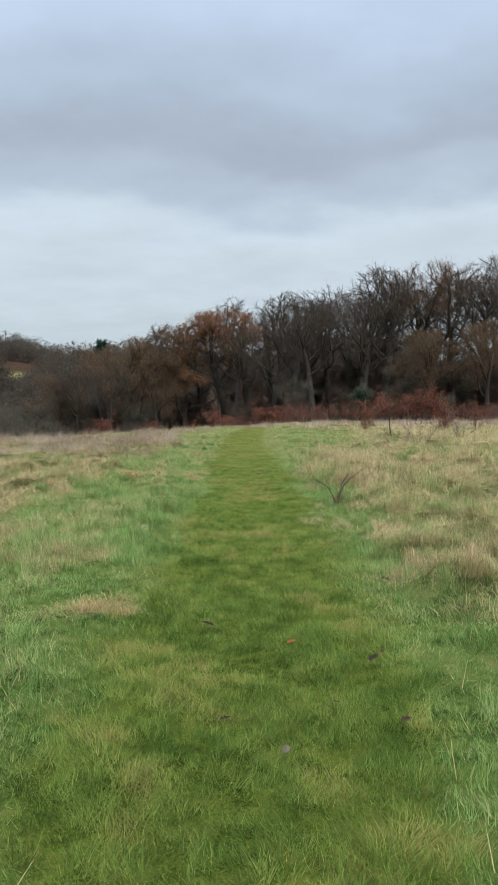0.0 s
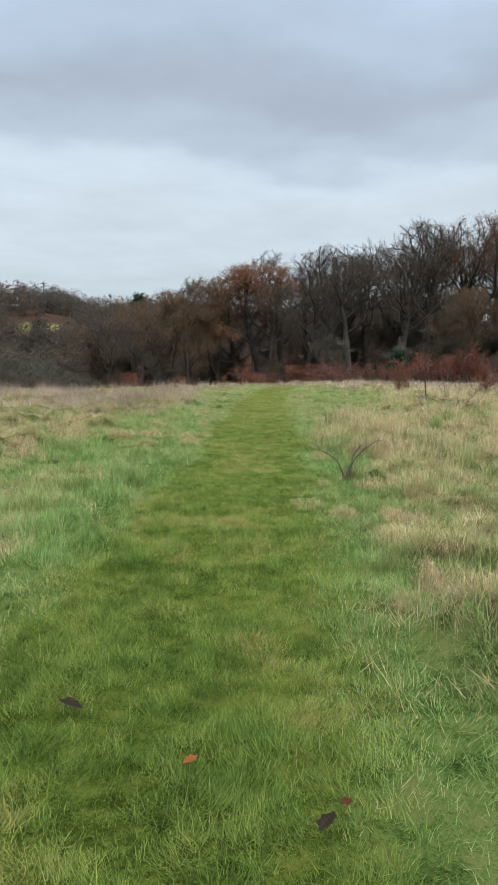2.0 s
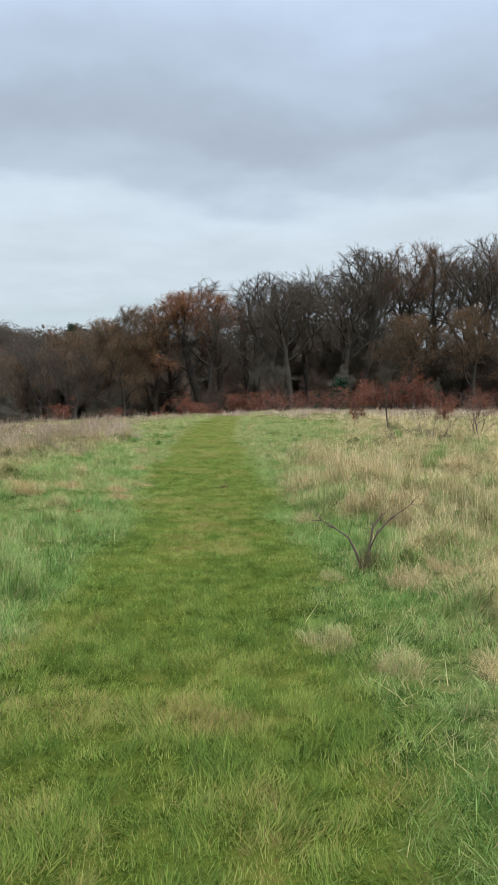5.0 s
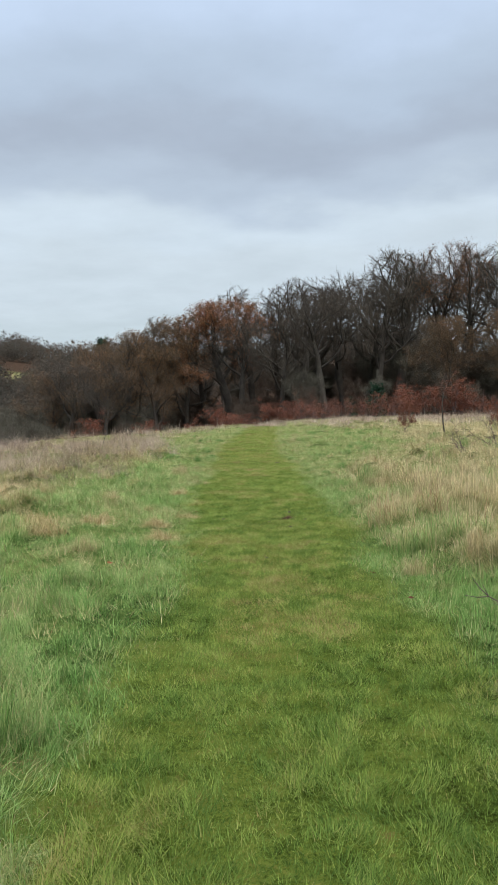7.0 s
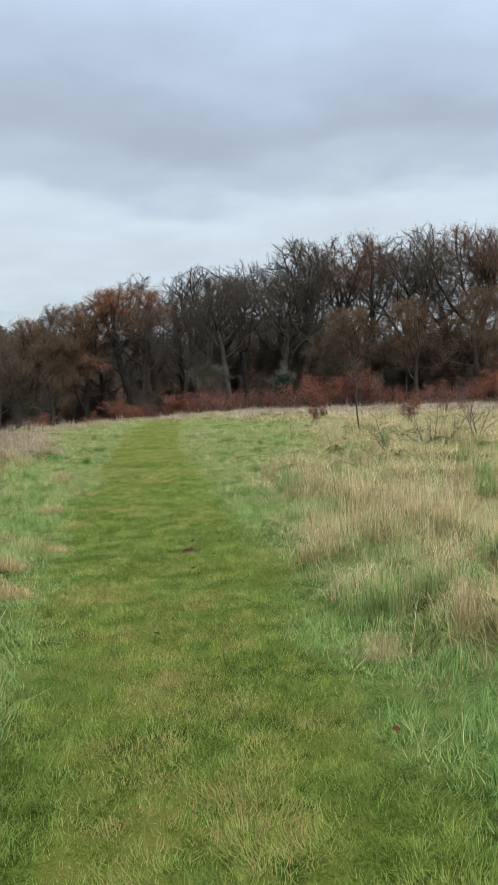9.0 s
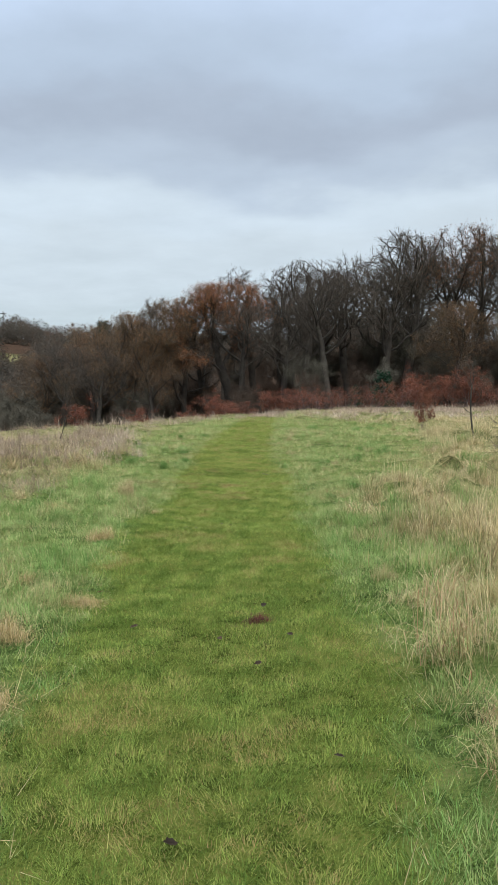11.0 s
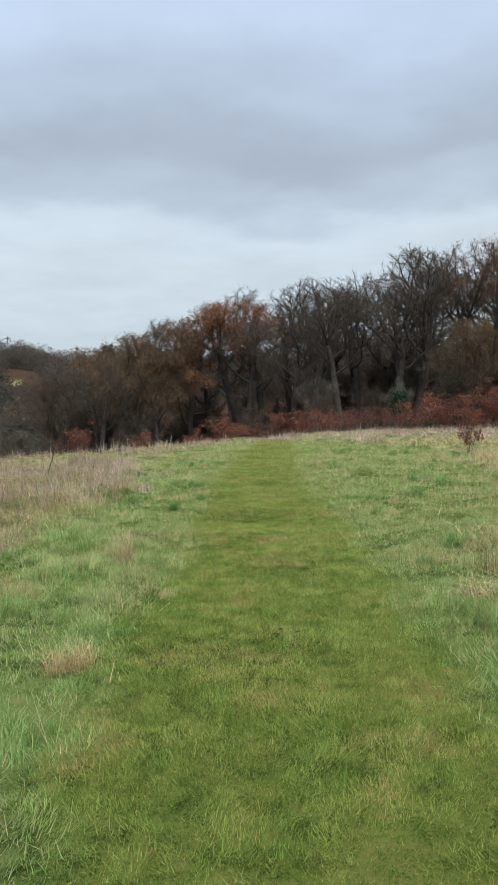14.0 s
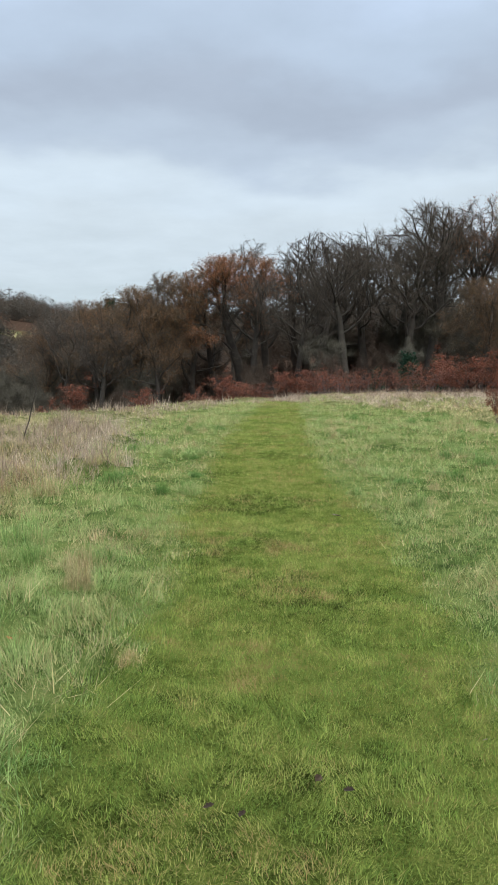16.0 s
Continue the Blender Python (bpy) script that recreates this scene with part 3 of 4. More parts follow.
BARE = "leafless grey-brown oak tree at the edge of the wood"
TREES = [  # mesh, x, y, height, turn, label
    (OAK_RUSSET, -7.8, 103, 18.8, 20, "oak tree still holding russet brown leaves"),
    (OAKS[0], -4.6, 106, 20.2, 80, BARE), (OAKS[1], 1.2, 104, 19.8, 140, BARE), (OAKS[2], 7.2, 108, 21.4, 10, BARE),
    (OAKS[3], 13.8, 102, 22.2, 250, "tall leafless oak with a narrow pointed crown"),
    (OAK_TOPPED, 21.6, 103, 23.4, 60, "tall oak keeping brown leaves in its crown"),
    (OAKS[0], 28.5, 104, 23.6, 200, BARE), (OAK_TOPPED, 35, 101, 23.6, 300, "tall oak keeping brown leaves in its crown"),
    (OAKS[2], 41.5, 103, 23.5, 120, BARE), (OAKS[1], 48, 102, 24.2, 30, BARE),
    (OAK_BROWN, -14.6, 104, 17.6, 50, "oak tree with sparse olive-brown leaves"), (BIRCH, -18.4, 103, 18.2, 0, "slender leafless birch tree"),
    (OAK_BROWN, -22.6, 101, 16.4, 170, "oak tree with sparse olive-brown leaves"), (OAK_BROWN, -27.0, 104, 15.6, 280, "oak tree with sparse olive-brown leaves"),
    (OAKS[1], -31.5, 103, 14.2, 70, BARE), (OAK_BROWN, -35.0, 107, 12.8, 110, "oak tree with sparse olive-brown leaves"),
    (OAK_BROWN, 26.5, 92, 12.5, 10, "small oak with rust-brown leaves under taller trees"), (OAK_BROWN, 33.0, 90, 13.5, 190, "small oak with rust-brown leaves under taller trees"),
    (OAKS[2], -7.0, 99, 15.5, 200, BARE), (OAK_BROWN, -18.0, 98, 13.5, 220, "oak tree with sparse olive-brown leaves"), (OAKS[0], -25.0, 97, 12.5, 320, BARE),
    (OAKS[1], 10.4, 111, 20.0, 75, BARE), (OAKS[0], 17.6, 110, 20.8, 160, BARE), (OAKS[2], 25.0, 111, 22.0, 215, BARE), (OAKS[1], 31.5, 109, 22.5, 15, BARE), (OAKS[0], 38, 110, 23, 95, BARE),
    (OAKS[2], -1.6, 110, 18.6, 5, BARE), (OAK_BROWN, 18.5, 94, 12.0, 100, "small oak with rust-brown leaves under taller trees"),
    (OAKS[3], 4.2, 98, 17.5, 33, BARE), (OAKS[0], -12.0, 108, 17.0, 145, BARE), (OAKS[1], 4.4, 112, 20.5, 260, BARE), (OAKS[0], 10.6, 100, 19.5, 310, BARE), (OAKS[0], -2.0, 97, 14.0, 290, BARE),
]
for meshes, x, y, h, turn, label in TREES:
    h *= float(np.interp(x, [2, 5, 9, 14], [1.0, 0.95, 0.96, 0.99]))
    own = {id(OAK_RUSSET): 18, id(OAK_TOPPED): 20, id(OAK_BROWN): 17, id(BIRCH): 17}.get(id(meshes), 19)
    plant("birch_tree" if meshes is BIRCH else "oak_tree", meshes, x, y, turn, h / own, label, "tree", "trees of the wood", wide=h / own * (1.3 if meshes is OAK_RUSSET else 1.12))
for row, (y0, n) in enumerate(((117, 10), (126, 10))):
    for i in range(n):
        x = -34 + 96 * (i + rnd.uniform(0.1, 0.9)) / n
        h = np.interp(x, [-38, -20, 0, 20, 60], [10, 12, 13.5, 15, 16]) * rnd.uniform(0.8, 1.0)
        plant("oak_tree", rnd.choice(OAKS_DEEP), x, y0 + rnd.uniform(-3, 3), rnd.uniform(0, 360), h / 19, "leafless oak tree deep inside the wood", "tree", "trees of the wood")
for y0, n, hh in ((89, 9, 0.7), (97, 14, 1.0), (112, 22, 1.5), (134, 22, 1.8)):
    for i in range(n):
        x = -36 + 97 * (i + rnd.uniform(0.1, 0.9)) / n
        s = hh * rnd.uniform(0.75, 1.15)
        plant("understorey_shrub", rnd.choice(SCRUB), x, y0 + rnd.uniform(-3, 3), rnd.uniform(0, 360), s, "leafless multi-stemmed shrub under the oaks", "shrub", "understorey of the wood", wide=s * 1.15)
for i in range(16):
    s = rnd.uniform(1.2, 1.8)
    plant("understorey_shrub", rnd.choice(SCRUB), rnd.uniform(12, 46), rnd.uniform(97, 108), rnd.uniform(0, 360), s, "leafless multi-stemmed shrub under the oaks", "shrub", "understorey of the wood", wide=s * 1.2)
for i in range(66):
    x = -84 + 56 * rnd.random()
    y = rnd.uniform(72, 128)
    s = np.interp(y, [72, 128], [0.9, 1.6]) * rnd.uniform(0.8, 1.2)
    if -0.47 < (x - 0.4) / (y - 10.3) < -0.355:
        s *= 0.8
    plant("valley_scrub", SCRUB[1], x, y, rnd.uniform(0, 360), s, "pale leafless scrub down in the valley", "shrub", "scrub in the valley", wide=s * 1.25)


def holly(seed):
    rs = np.random.RandomState(seed)
    pts = [Vector((r * math.cos(a), r * math.sin(a), z)) for a, z, r in ((rs.uniform(0, 6.28), z, rs.uniform(0.2, 1) * (1.3 - 0.3 * z)) for z in rs.uniform(0.3, 3.4, 260))]
    t = Tubes()
    t.add([Vector((0, 0, -0.2)), Vector((0.05, 0, 1.5)), Vector((0, 0.05, 3.2))], [0.07, 0.05, 0.01], 6)
    return [("trunk", t.mesh("trunk", BARK)), ("crown", leaf_cloud("crown", seed, pts, 2600, 0.16, EVERGREEN, 0.9))]


HOLLY = holly(5)
for x, y, s in ((9.4, 84.5, 0.95), (12.4, 85, 0.8), (6.6, 86, 0.6)):
    plant("holly_bush", HOLLY, x, y, x * 40, s, "dark green holly bush in the shade of the wood", "bush", "hollies in the wood")

# russet beech thicket in front of the wood
def beech(seed, height, leaves, stems=7, size=0.05):
    rng = random.Random(seed)
    out, ends = [], []
    for _ in range(stems):
        d = Vector((rng.gauss(0, 0.32), rng.gauss(0, 0.32), 1)).normalized()
        p, e = wander(rng, Vector((rng.uniform(-0.2, 0.2), rng.uniform(-0.2, 0.2), -0.1)), d, height * rng.uniform(0.7, 1.05), 5, 0.12, 0.05)
        stem = Tubes()
        stem.add(p, [0.022, 0.019, 0.015, 0.011, 0.007, 0.003], 4)
        for k in range(9):
            f = 0.2 + 0.8 * (k + rng.random()) / 9
            j = min(int(f * 5), 4)
            q = p[j].lerp(p[j + 1], f * 5 - j)
            sp, _ = wander(rng, q, side_way(rng, d, rng.uniform(0.7, 1.3)), height * rng.uniform(0.18, 0.36), 3, 0.15, 0.05)
            stem.add(sp, [0.008, 0.006, 0.004, 0.002], 3)
            ends += [sp[1].lerp(sp[3], rng.random()) for _ in range(4)] + [sp[3], sp[2]]
        out.append(("stem", stem.mesh("stem", THORN)))
    return out + [("crown", leaf_cloud("crown", seed, ends, leaves, size, RUSSET, 0.8))]


BEECH = [beech(31, 2.2, 2400, 6), beech(32, 2.4, 2700, 6), beech(33, 1.9, 1800, 6), beech(34, 2.1, 800, 7)]
for i in range(64):
    x = -17 + 62 * (i + rnd.uniform(0, 1)) / 64
    thick = float(vnoise(x, 3.0, 5.0, 44))
    if x < -2 and rnd.random() < (0.6 if x < -8 else 0.35):
        continue
    y = float(np.interp(x, [-17, -6, 4, 45], [60, 66, 72, 70])) + rnd.uniform(-3.5, 3.5)
    top = np.interp(x, [-17, -8, -3, 2, 8, 14, 45], [0.1, 0.5, 1.1, 2.4, 2.6, 2.2, 2.6]) + 1.7 * (thick - 0.5) + rnd.uniform(-0.5, 0.4)
    k = 3 if thick < 0.3 else rnd.choice([0, 1, 2, 0, 1])
    s = min(max((float(top) - gz(x, y)) / 2.3, 0.3 if x < -8 else 0.5), 1.9)
    plant("beech_sapling", BEECH[k], x, y, rnd.uniform(0, 360), s,
          "young beech with copper-red winter leaves before the wood" if k != 3 else "thin young beech with few reddish leaves", "sapling", "beech thicket before the wood", wide=1.15 + 0.25 * s)
plant("beech_sapling", BEECH[0], 4.95, 33.3, 30, 0.62, "young beech with copper-red winter leaves in the rough grass", "sapling", wide=0.42)
plant("beech_sapling", BEECH[2], 9.6, 37.5, 130, 0.66, "young beech with copper-red winter leaves in the rough grass", "sapling")
plant("beech_sapling", BEECH[3], 11.4, 38.0, 70, 0.75, "thin young beech with few reddish leaves in rough grass", "sapling")


# bare thorn bushes and saplings in the meadow
def thorn_bush(seed, stems, reach, height, r=0.012, flat=0.6):
    rng = random.Random(seed)
    out = []
    for k in range(stems):
        t = Tubes()
        a = 2 * math.pi * (k + rng.random() * 0.7) / stems
        d = Vector((math.cos(a) * flat, math.sin(a) * flat, rng.uniform(0.6, 1.2))).normalized()
        ln = math.hypot(reach, height) * rng.uniform(0.6, 1.0)
        p, _ = wander(rng, Vector((0.05 * math.cos(a), 0.05 * math.sin(a), -0.05)), d, ln, 6, 0.13, 0.02)
        t.add(p, [r * (1 - 0.14 * i) for i in range(7)], 5)
        for b in range(9):
            f = 0.25 + 0.75 * (b + rng.random()) / 9
            j = min(int(f * 6), 5)
            q = p[j].lerp(p[j + 1], f * 6 - j)
            sp, _ = wander(rng, q, side_way(rng, (p[j + 1] - p[j]).normalized(), rng.uniform(0.5, 1.1)), ln * rng.uniform(0.15, 0.35), 3, 0.2, 0.05)
            t.add(sp, [r * 0.45, r * 0.36, r * 0.27, r * 0.1], 4)
            for _ in range(3):
                j2 = rng.choice((1, 2, 3))
                tp, _ = wander(rng, sp[j2], side_way(rng, (sp[3] - sp[0]).normalized(), 0.8), ln * rng.uniform(0.05, 0.12), 1, 0.1, 0.0)
                t.add(tp, [r * 0.22, r * 0.06], 3)
        out.append(("stem", t.mesh("stem", THORN)))
    return out


plant("thorn_bush", thorn_bush(51, 7, 0.7, 1.3), 5.35, 21.2, 0, 1, "bare thorny bush standing in tall straw-coloured grass", "bush")
plant("thorn_bush", thorn_bush(52, 5, 0.8, 0.6, 0.012, 1.1), 4.75, 21.6, 40, 1, "low bare thorny bush in tall straw-coloured grass", "bush")
plant("thorn_bush", thorn_bush(56, 6, 0.9, 1.5), 7.4, 24.0, 90, 1, "bare thorny bush standing in tall straw-coloured grass", "bush")
plant("young_tree", bare_tree(53, 2.4, 0.022, 0.3, 0.34, 0.5, twigs=1200, twig_w=2.0), 5.6, 29.0, 0, 1.0, "small bare tree with a thin crooked trunk", "tree")
plant("young_tree", bare_tree(54, 2.2, 0.014, 0.2, 0.34, 0.5, twigs=1200, twig_w=2.0), -5.6, 27.5, 0, 0.8, "small bare shrub rising above the dry grass", "shrub")
plant("young_tree", thorn_bush(57, 8, 0.5, 1.2, 0.01), -8.3, 27.0, 0, 0.8, "dark twiggy shrub at the field's lower edge", "shrub")


def sapling():
    """Two crooked bare stems that part low down."""
    out = []
    rng = random.Random(61)
    for pts in (((0, 0, -0.05), (-0.06, 0, 0.12), (-0.12, 0, 0.24), (-0.22, 0.02, 0.31), (-0.33, 0.03, 0.37)),
                ((0.02, 0, -0.05), (0.04, 0, 0.14), (0.10, 0, 0.28), (0.20, 0.02, 0.38), (0.36, 0.02, 0.50)),
                ((0.02, 0, -0.05), (0.05, 0.05, 0.15), (0.08, 0.1, 0.30), (0.15, 0.12, 0.40))):
        p, t = [Vector(q) for q in pts], Tubes()
        t.add(p, [0.011, 0.0095, 0.008, 0.006, 0.0025][:len(p)], 6)
        for q, w in zip(p[2:], p[1:]):
            for _ in range(3):
                sp, _ = wander(rng, q, side_way(rng, (q - w).normalized(), 0.7), rng.uniform(0.05, 0.13), 2, 0.15, 0.1)
                t.add(sp, [0.003, 0.0022, 0.001], 4)
        out.append(("stem", t.mesh("stem", THORN)))
    return out


plant("bare_sapling", sapling(), 1.96, 8.25, 0, 1.0, "forked leafless sapling rising from a clump of rushes", "sapling")


# ---------- the far hill ----------
def far_woods():
    rs = np.random.RandomState(3)
    chunks = []
    spots = [(rs.uniform(-190, 40), 178 + 170 * rs.rand(), rs.uniform(7, 12)) for _ in range(640)]
    spots += [(rs.uniform(-105, -64), rs.uniform(180, 225), rs.uniform(4.5, 7.0)) for _ in range(90)]
    low = []  # below the pasture the trees stay low enough to leave it open
    for x, y, h in spots:
        if -0.45 < x / y < -0.355 and y < 258:
            h = min(h, 1.2 + 16.4 * y / 246 - gz(x, y))
            if h < 2.2 or y > 236:
                continue
        low.append((x, y, h))
    spots = low
    for x, y, h in spots:
        n = 320
        u = rs.normal(0, 1, (n, 3))
        u /= np.linalg.norm(u, axis=1)[:, None]
        c = np.array([x, y, gz(x, y) + h * 0.46]) + u * (rs.uniform(0.1, 1, n) ** 0.5)[:, None] * np.array([h * 0.42, h * 0.42, h * 0.5])
        a, b = rs.normal(0, 0.3, (n, 3)), rs.normal(0, 0.25, (n, 3))
        v = np.stack([c - a, c + a, c + b], 1).reshape(-1, 3)
        chunks.append((v, np.arange(n * 3).reshape(-1, 3), np.repeat(np.clip(rs.uniform(0, 0.55) + rs.normal(0, 0.1, n), 0, 1), 3)))
    v, t, c = join_arrays(chunks)
    m = blade_material("far_wood_twigs", [(0, (0.088, 0.082, 0.068)), (0.4, (0.115, 0.096, 0.076)), (0.7, (0.15, 0.10, 0.07)), (1, (0.17, 0.11, 0.07))], 0.5, 0.95, 0.1)
    tagged(new("far_woods", raw_mesh("far_woods", v, t, m, c)), "brown leafless woodland covering a distant hill", "woodland", kind="stuff")


far_woods()
plant("evergreen_tree", HOLLY, -72, 272, 0, 2.6, "dark evergreen tree on the distant hill", "tree", wide=3.2)


def box(bm, x0, x1, y0, y1, z0, z1):
    v = [bm.verts.new((x, y, z)) for z in (z0, z1) for x, y in ((x0, y0), (x1, y0), (x1, y1), (x0, y1))]
    for f in ((3, 2, 1, 0), (4, 5, 6, 7), (0, 1, 5, 4), (1, 2, 6, 5), (2, 3, 7, 6), (3, 0, 4, 7)):
        bm.faces.new([v[i] for i in f])


def shape(name, bm, mat):
    me = bpy.data.meshes.new(name)
    bm.to_mesh(me)
    bm.free()
    me.materials.append(mat)
    return me


def far_house(x, y, turn):
    """A gabled house half hidden among the trees of the hill."""
    root = new("house")
    root.matrix_basis = pose(x, y, gz(x, y) - 0.3, 0, 0, turn)
    tagged(root, "pale rendered house among the trees on a distant hill", "house")
    bm = bmesh.new()
    box(bm, -5, 5, -3.5, 3.5, 0, 5.2)
    part("wall", shape("wall", bm, WALL), root)
    bm = bmesh.new()
    a = [bm.verts.new((sx * 5.4, sy, z)) for sx in (-1, 1) for sy, z in ((-4, 5.0), (0, 8.2), (4, 5.0), (4, 4.8), (0, 7.9), (-4, 4.8))]
    for k in range(6):
        bm.faces.new((a[k], a[(k + 1) % 6], a[6 + (k + 1) % 6], a[6 + k]))
    bm.faces.new(a[5::-1])
    bm.faces.new(a[6:])
    part("roof", shape("roof", bm, SLATE), root)
    for wx in (-3, 0, 3):
        for wz in (1.0, 3.4):
            bm = bmesh.new()
            box(bm, wx - 0.6, wx + 0.6, -3.56, -3.5, wz, wz + 1.2)
            part("window", shape("window", bm, PANE), root)


WALL = rough_material("rendered_wall", [(0.3, (0.5, 0.48, 0.45)), (0.7, (0.68, 0.66, 0.62))], 2, 20, 0.9)
SLATE = rough_material("slate_roof", [(0.3, (0.20, 0.20, 0.22)), (0.7, (0.36, 0.36, 0.38))], 3, 25, 0.6)
PANE = rough_material("window_glass", [(0.3, (0.03, 0.035, 0.04)), (0.7, (0.07, 0.08, 0.09))], 1, 5, 0.1)
far_house(-133, 288, 8)


def far_pole(x, y, height):
    root = new("utility_pole")
    root.matrix_basis = pose(x, y, gz(x, y) - 0.2, 0, 0, 20)
    tagged(root, "wooden utility pole with a cross-arm on the far hill", "pole")
    t = Tubes()
    t.add([Vector((0, 0, 0)), Vector((0, 0, height))], [0.2, 0.14], 8)
    part("post", t.mesh("post", BARK), root)
    bm = bmesh.new()
    box(bm, -1.3, 1.3, -0.08, 0.08, height - 1.0, height - 0.8)
    part("crossarm", shape("crossarm", bm, BARK), root)


far_pole(-117, 290, 12)
far_pole(-150, 296, 12)


# ---------- grass ----------
rs = np.random.RandomState(5)


def scatter(n, x0, x1, y0, y1):
    return rs.uniform(x0, x1, n), rs.uniform(y0, y1, n)


def grass(name, x, y, h, w, lean, tint, mat, label, bend=0.5, comb=0.5, bent=0.0):
    """Blades that lean together in small swirls; comb: the share that follows its swirl; bent: which of them are bent."""
    turn = rs.uniform(0, 2 * np.pi, len(x))
    swirl = 8.0 * vnoise(x, y, 0.13, 81) + 6.0 * vnoise(x, y, 0.5, 82)
    turn = np.where(rs.rand(len(x)) < comb, swirl + rs.normal(0, 0.35, len(x)), turn)
    z, tint = ground_z(x, y), np.clip(tint, 0, 1)
    b = np.broadcast_to(bent, x.shape).astype(bool)
    chunks = []
    if b.any():
        chunks.append(blade_arrays(x[b], y[b], z[b], h[b], w[b], turn[b], lean[b], tint[b], bend))
    if not b.all():
        b = ~b
        chunks.append(spike_arrays(x[b], y[b], z[b], h[b], w[b], turn[b], lean[b], tint[b]))
    v, t, c = join_arrays(chunks)
    tagged(new(name, raw_mesh(name, v, t, mat, c)), label, "grass", kind="stuff")


def strip(near, middle, far, halves, bunch=1.0):
    """Points along the mown strip in three belts that melt into each other, thinner outwards; also how broad a blade is there."""
    xs, ys, ws = [], [], []
    for n, half, y0, y1, a, b in ((near, halves[0], -0.7, 23, -9, 6), (middle, halves[1], 16, 37, 6, 5), (far, halves[2], 30, 58, 5, -9)):
        y = rs.uniform(y0, y1, n)
        p = (smooth((y - y0) / a) if a > 0 else 1.0) * (smooth((y1 - y) / b) if b > 0 else 1.0)
        y = y[rs.rand(n) < p]
        u = rs.uniform(-1, 1, len(y))
        ys.append(y)
        xs.append(path_middle(y) + half * np.sign(u) * np.abs(u) ** bunch)
        ws.append(0.8 + 0.5 * np.abs(u) if bunch > 1 else np.ones(len(y)))
    x, y, w = np.concatenate(xs), np.concatenate(ys), np.concatenate(ws)
    return x, y, w * (1.0 + np.clip(y - 19, 0, 40) / 7.0)


def short_turf():
    x, y, wide = strip(1150000, 130000, 60000, (1.1, 1.6, 2.0))
    tuft = vnoise(x, y, 0.1, 42) * 0.55 + vnoise(x, y, 0.27, 45) * 0.45
    even = 0.5 * smooth((y - 7) / 4)
    full = smooth((tuft - 0.28) / 0.35) * (1 - even) + 0.7 * even
    keep = rs.rand(len(x)) < (1 - off_path(x, y) * 0.75) * (1 - strawness(x, y)) * (0.45 + 0.5 * full) * (1 - smooth((y - 45) / 5))
    x, y, wide, full = x[keep], y[keep], wide[keep], full[keep]
    n = len(x)
    patch = vnoise(x, y, 0.6, 41) * 0.5 + 0.17 + 0.25 * full
    h = (0.014 + 0.022 * rs.rand(n) + full * (0.012 + 0.03 * rs.rand(n))) * (0.75 + 0.25 * wide) * (1.2 - 0.45 * smooth((y - 5) / 6))
    h = h * np.where(rs.rand(n) < 0.02, 2.0, 1.0)
    worn = smooth((vnoise(x, y, 0.9, 43) * 0.5 + vnoise(x, y, 0.25, 44) * 0.5 - 0.52) / 0.18)
    tint = 0.2 + 0.08 * smooth((y - 2) / 4) + 0.06 * smooth((y - 7) / 5) + 0.14 * smooth((y - 15) / 6) + 0.28 * (patch - 0.5) + 0.4 * (vnoise(x, y, 0.14, 46) - 0.5) + rs.normal(0, 0.14, n) + 0.35 * (rs.rand(n) < 0.06) + 0.6 * worn * rs.rand(n)
    grass("mown_turf", x, y, h, (0.0019 + 0.0024 * rs.rand(n)) * wide, rs.uniform(0.45, 1.4, n), tint, TURF, "short mown olive-green turf of the walked strip", 0.8, 0.45)


def meadow_green():
    x, y, wide = strip(860000, 130000, 80000, (3.4, 5.5, 8.5), 1.25)
    clump = vnoise(x, y, 0.2, 51) * 0.6 + vnoise(x, y, 1.1, 52) * 0.4
    st, hump = strawness(x, y), mounds(x, y)
    keep = rs.rand(len(x)) < off_path(x, y) * (1 - 0.3 * st) * (0.35 + 0.65 * smooth((clump - 0.28) / 0.35))
    x, y, wide, clump, st, hump = x[keep], y[keep], wide[keep], clump[keep], st[keep], hump[keep]
    n = len(x)
    side = smooth((np.abs(x - path_middle(y)) - 0.7) / 0.8)
    h = (0.025 + 0.045 * rs.rand(n) + 0.13 * smooth((clump - 0.35) / 0.45) * (0.2 + 0.8 * side) * rs.uniform(0.4, 1.2, n)) * (0.85 + 0.15 * wide)
    dry = vnoise(x, y, 0.7, 53) * 0.5 + vnoise(x, y, 0.18, 54) * 0.5
    west = smooth((path_middle(y) - 1.2 - x) / 0.8) * smooth((12 - y) / 5)
    tint = 0.12 + 0.12 * smooth((y - 9) / 8) + 0.12 * smooth((y - 15) / 6) + 0.3 * west * dry + 0.26 * vnoise(x, y, 0.3, 55) + 0.45 * smooth((dry - 0.52) / 0.25) * (0.4 + 0.6 * side) * rs.rand(n) + rs.normal(0, 0.09, n) + 0.4 * st * hump * rs.rand(n) + 0.4 * (rs.rand(n) < 0.07)
    grass("meadow_grass", x, y, h, (0.0021 + 0.0028 * rs.rand(n)) * wide, rs.uniform(0.35, 1.35, n), tint, GRASS, "lush green meadow grass beside the mown strip", 0.6, 0.6,
          (h > 0.12) & (y < 18))


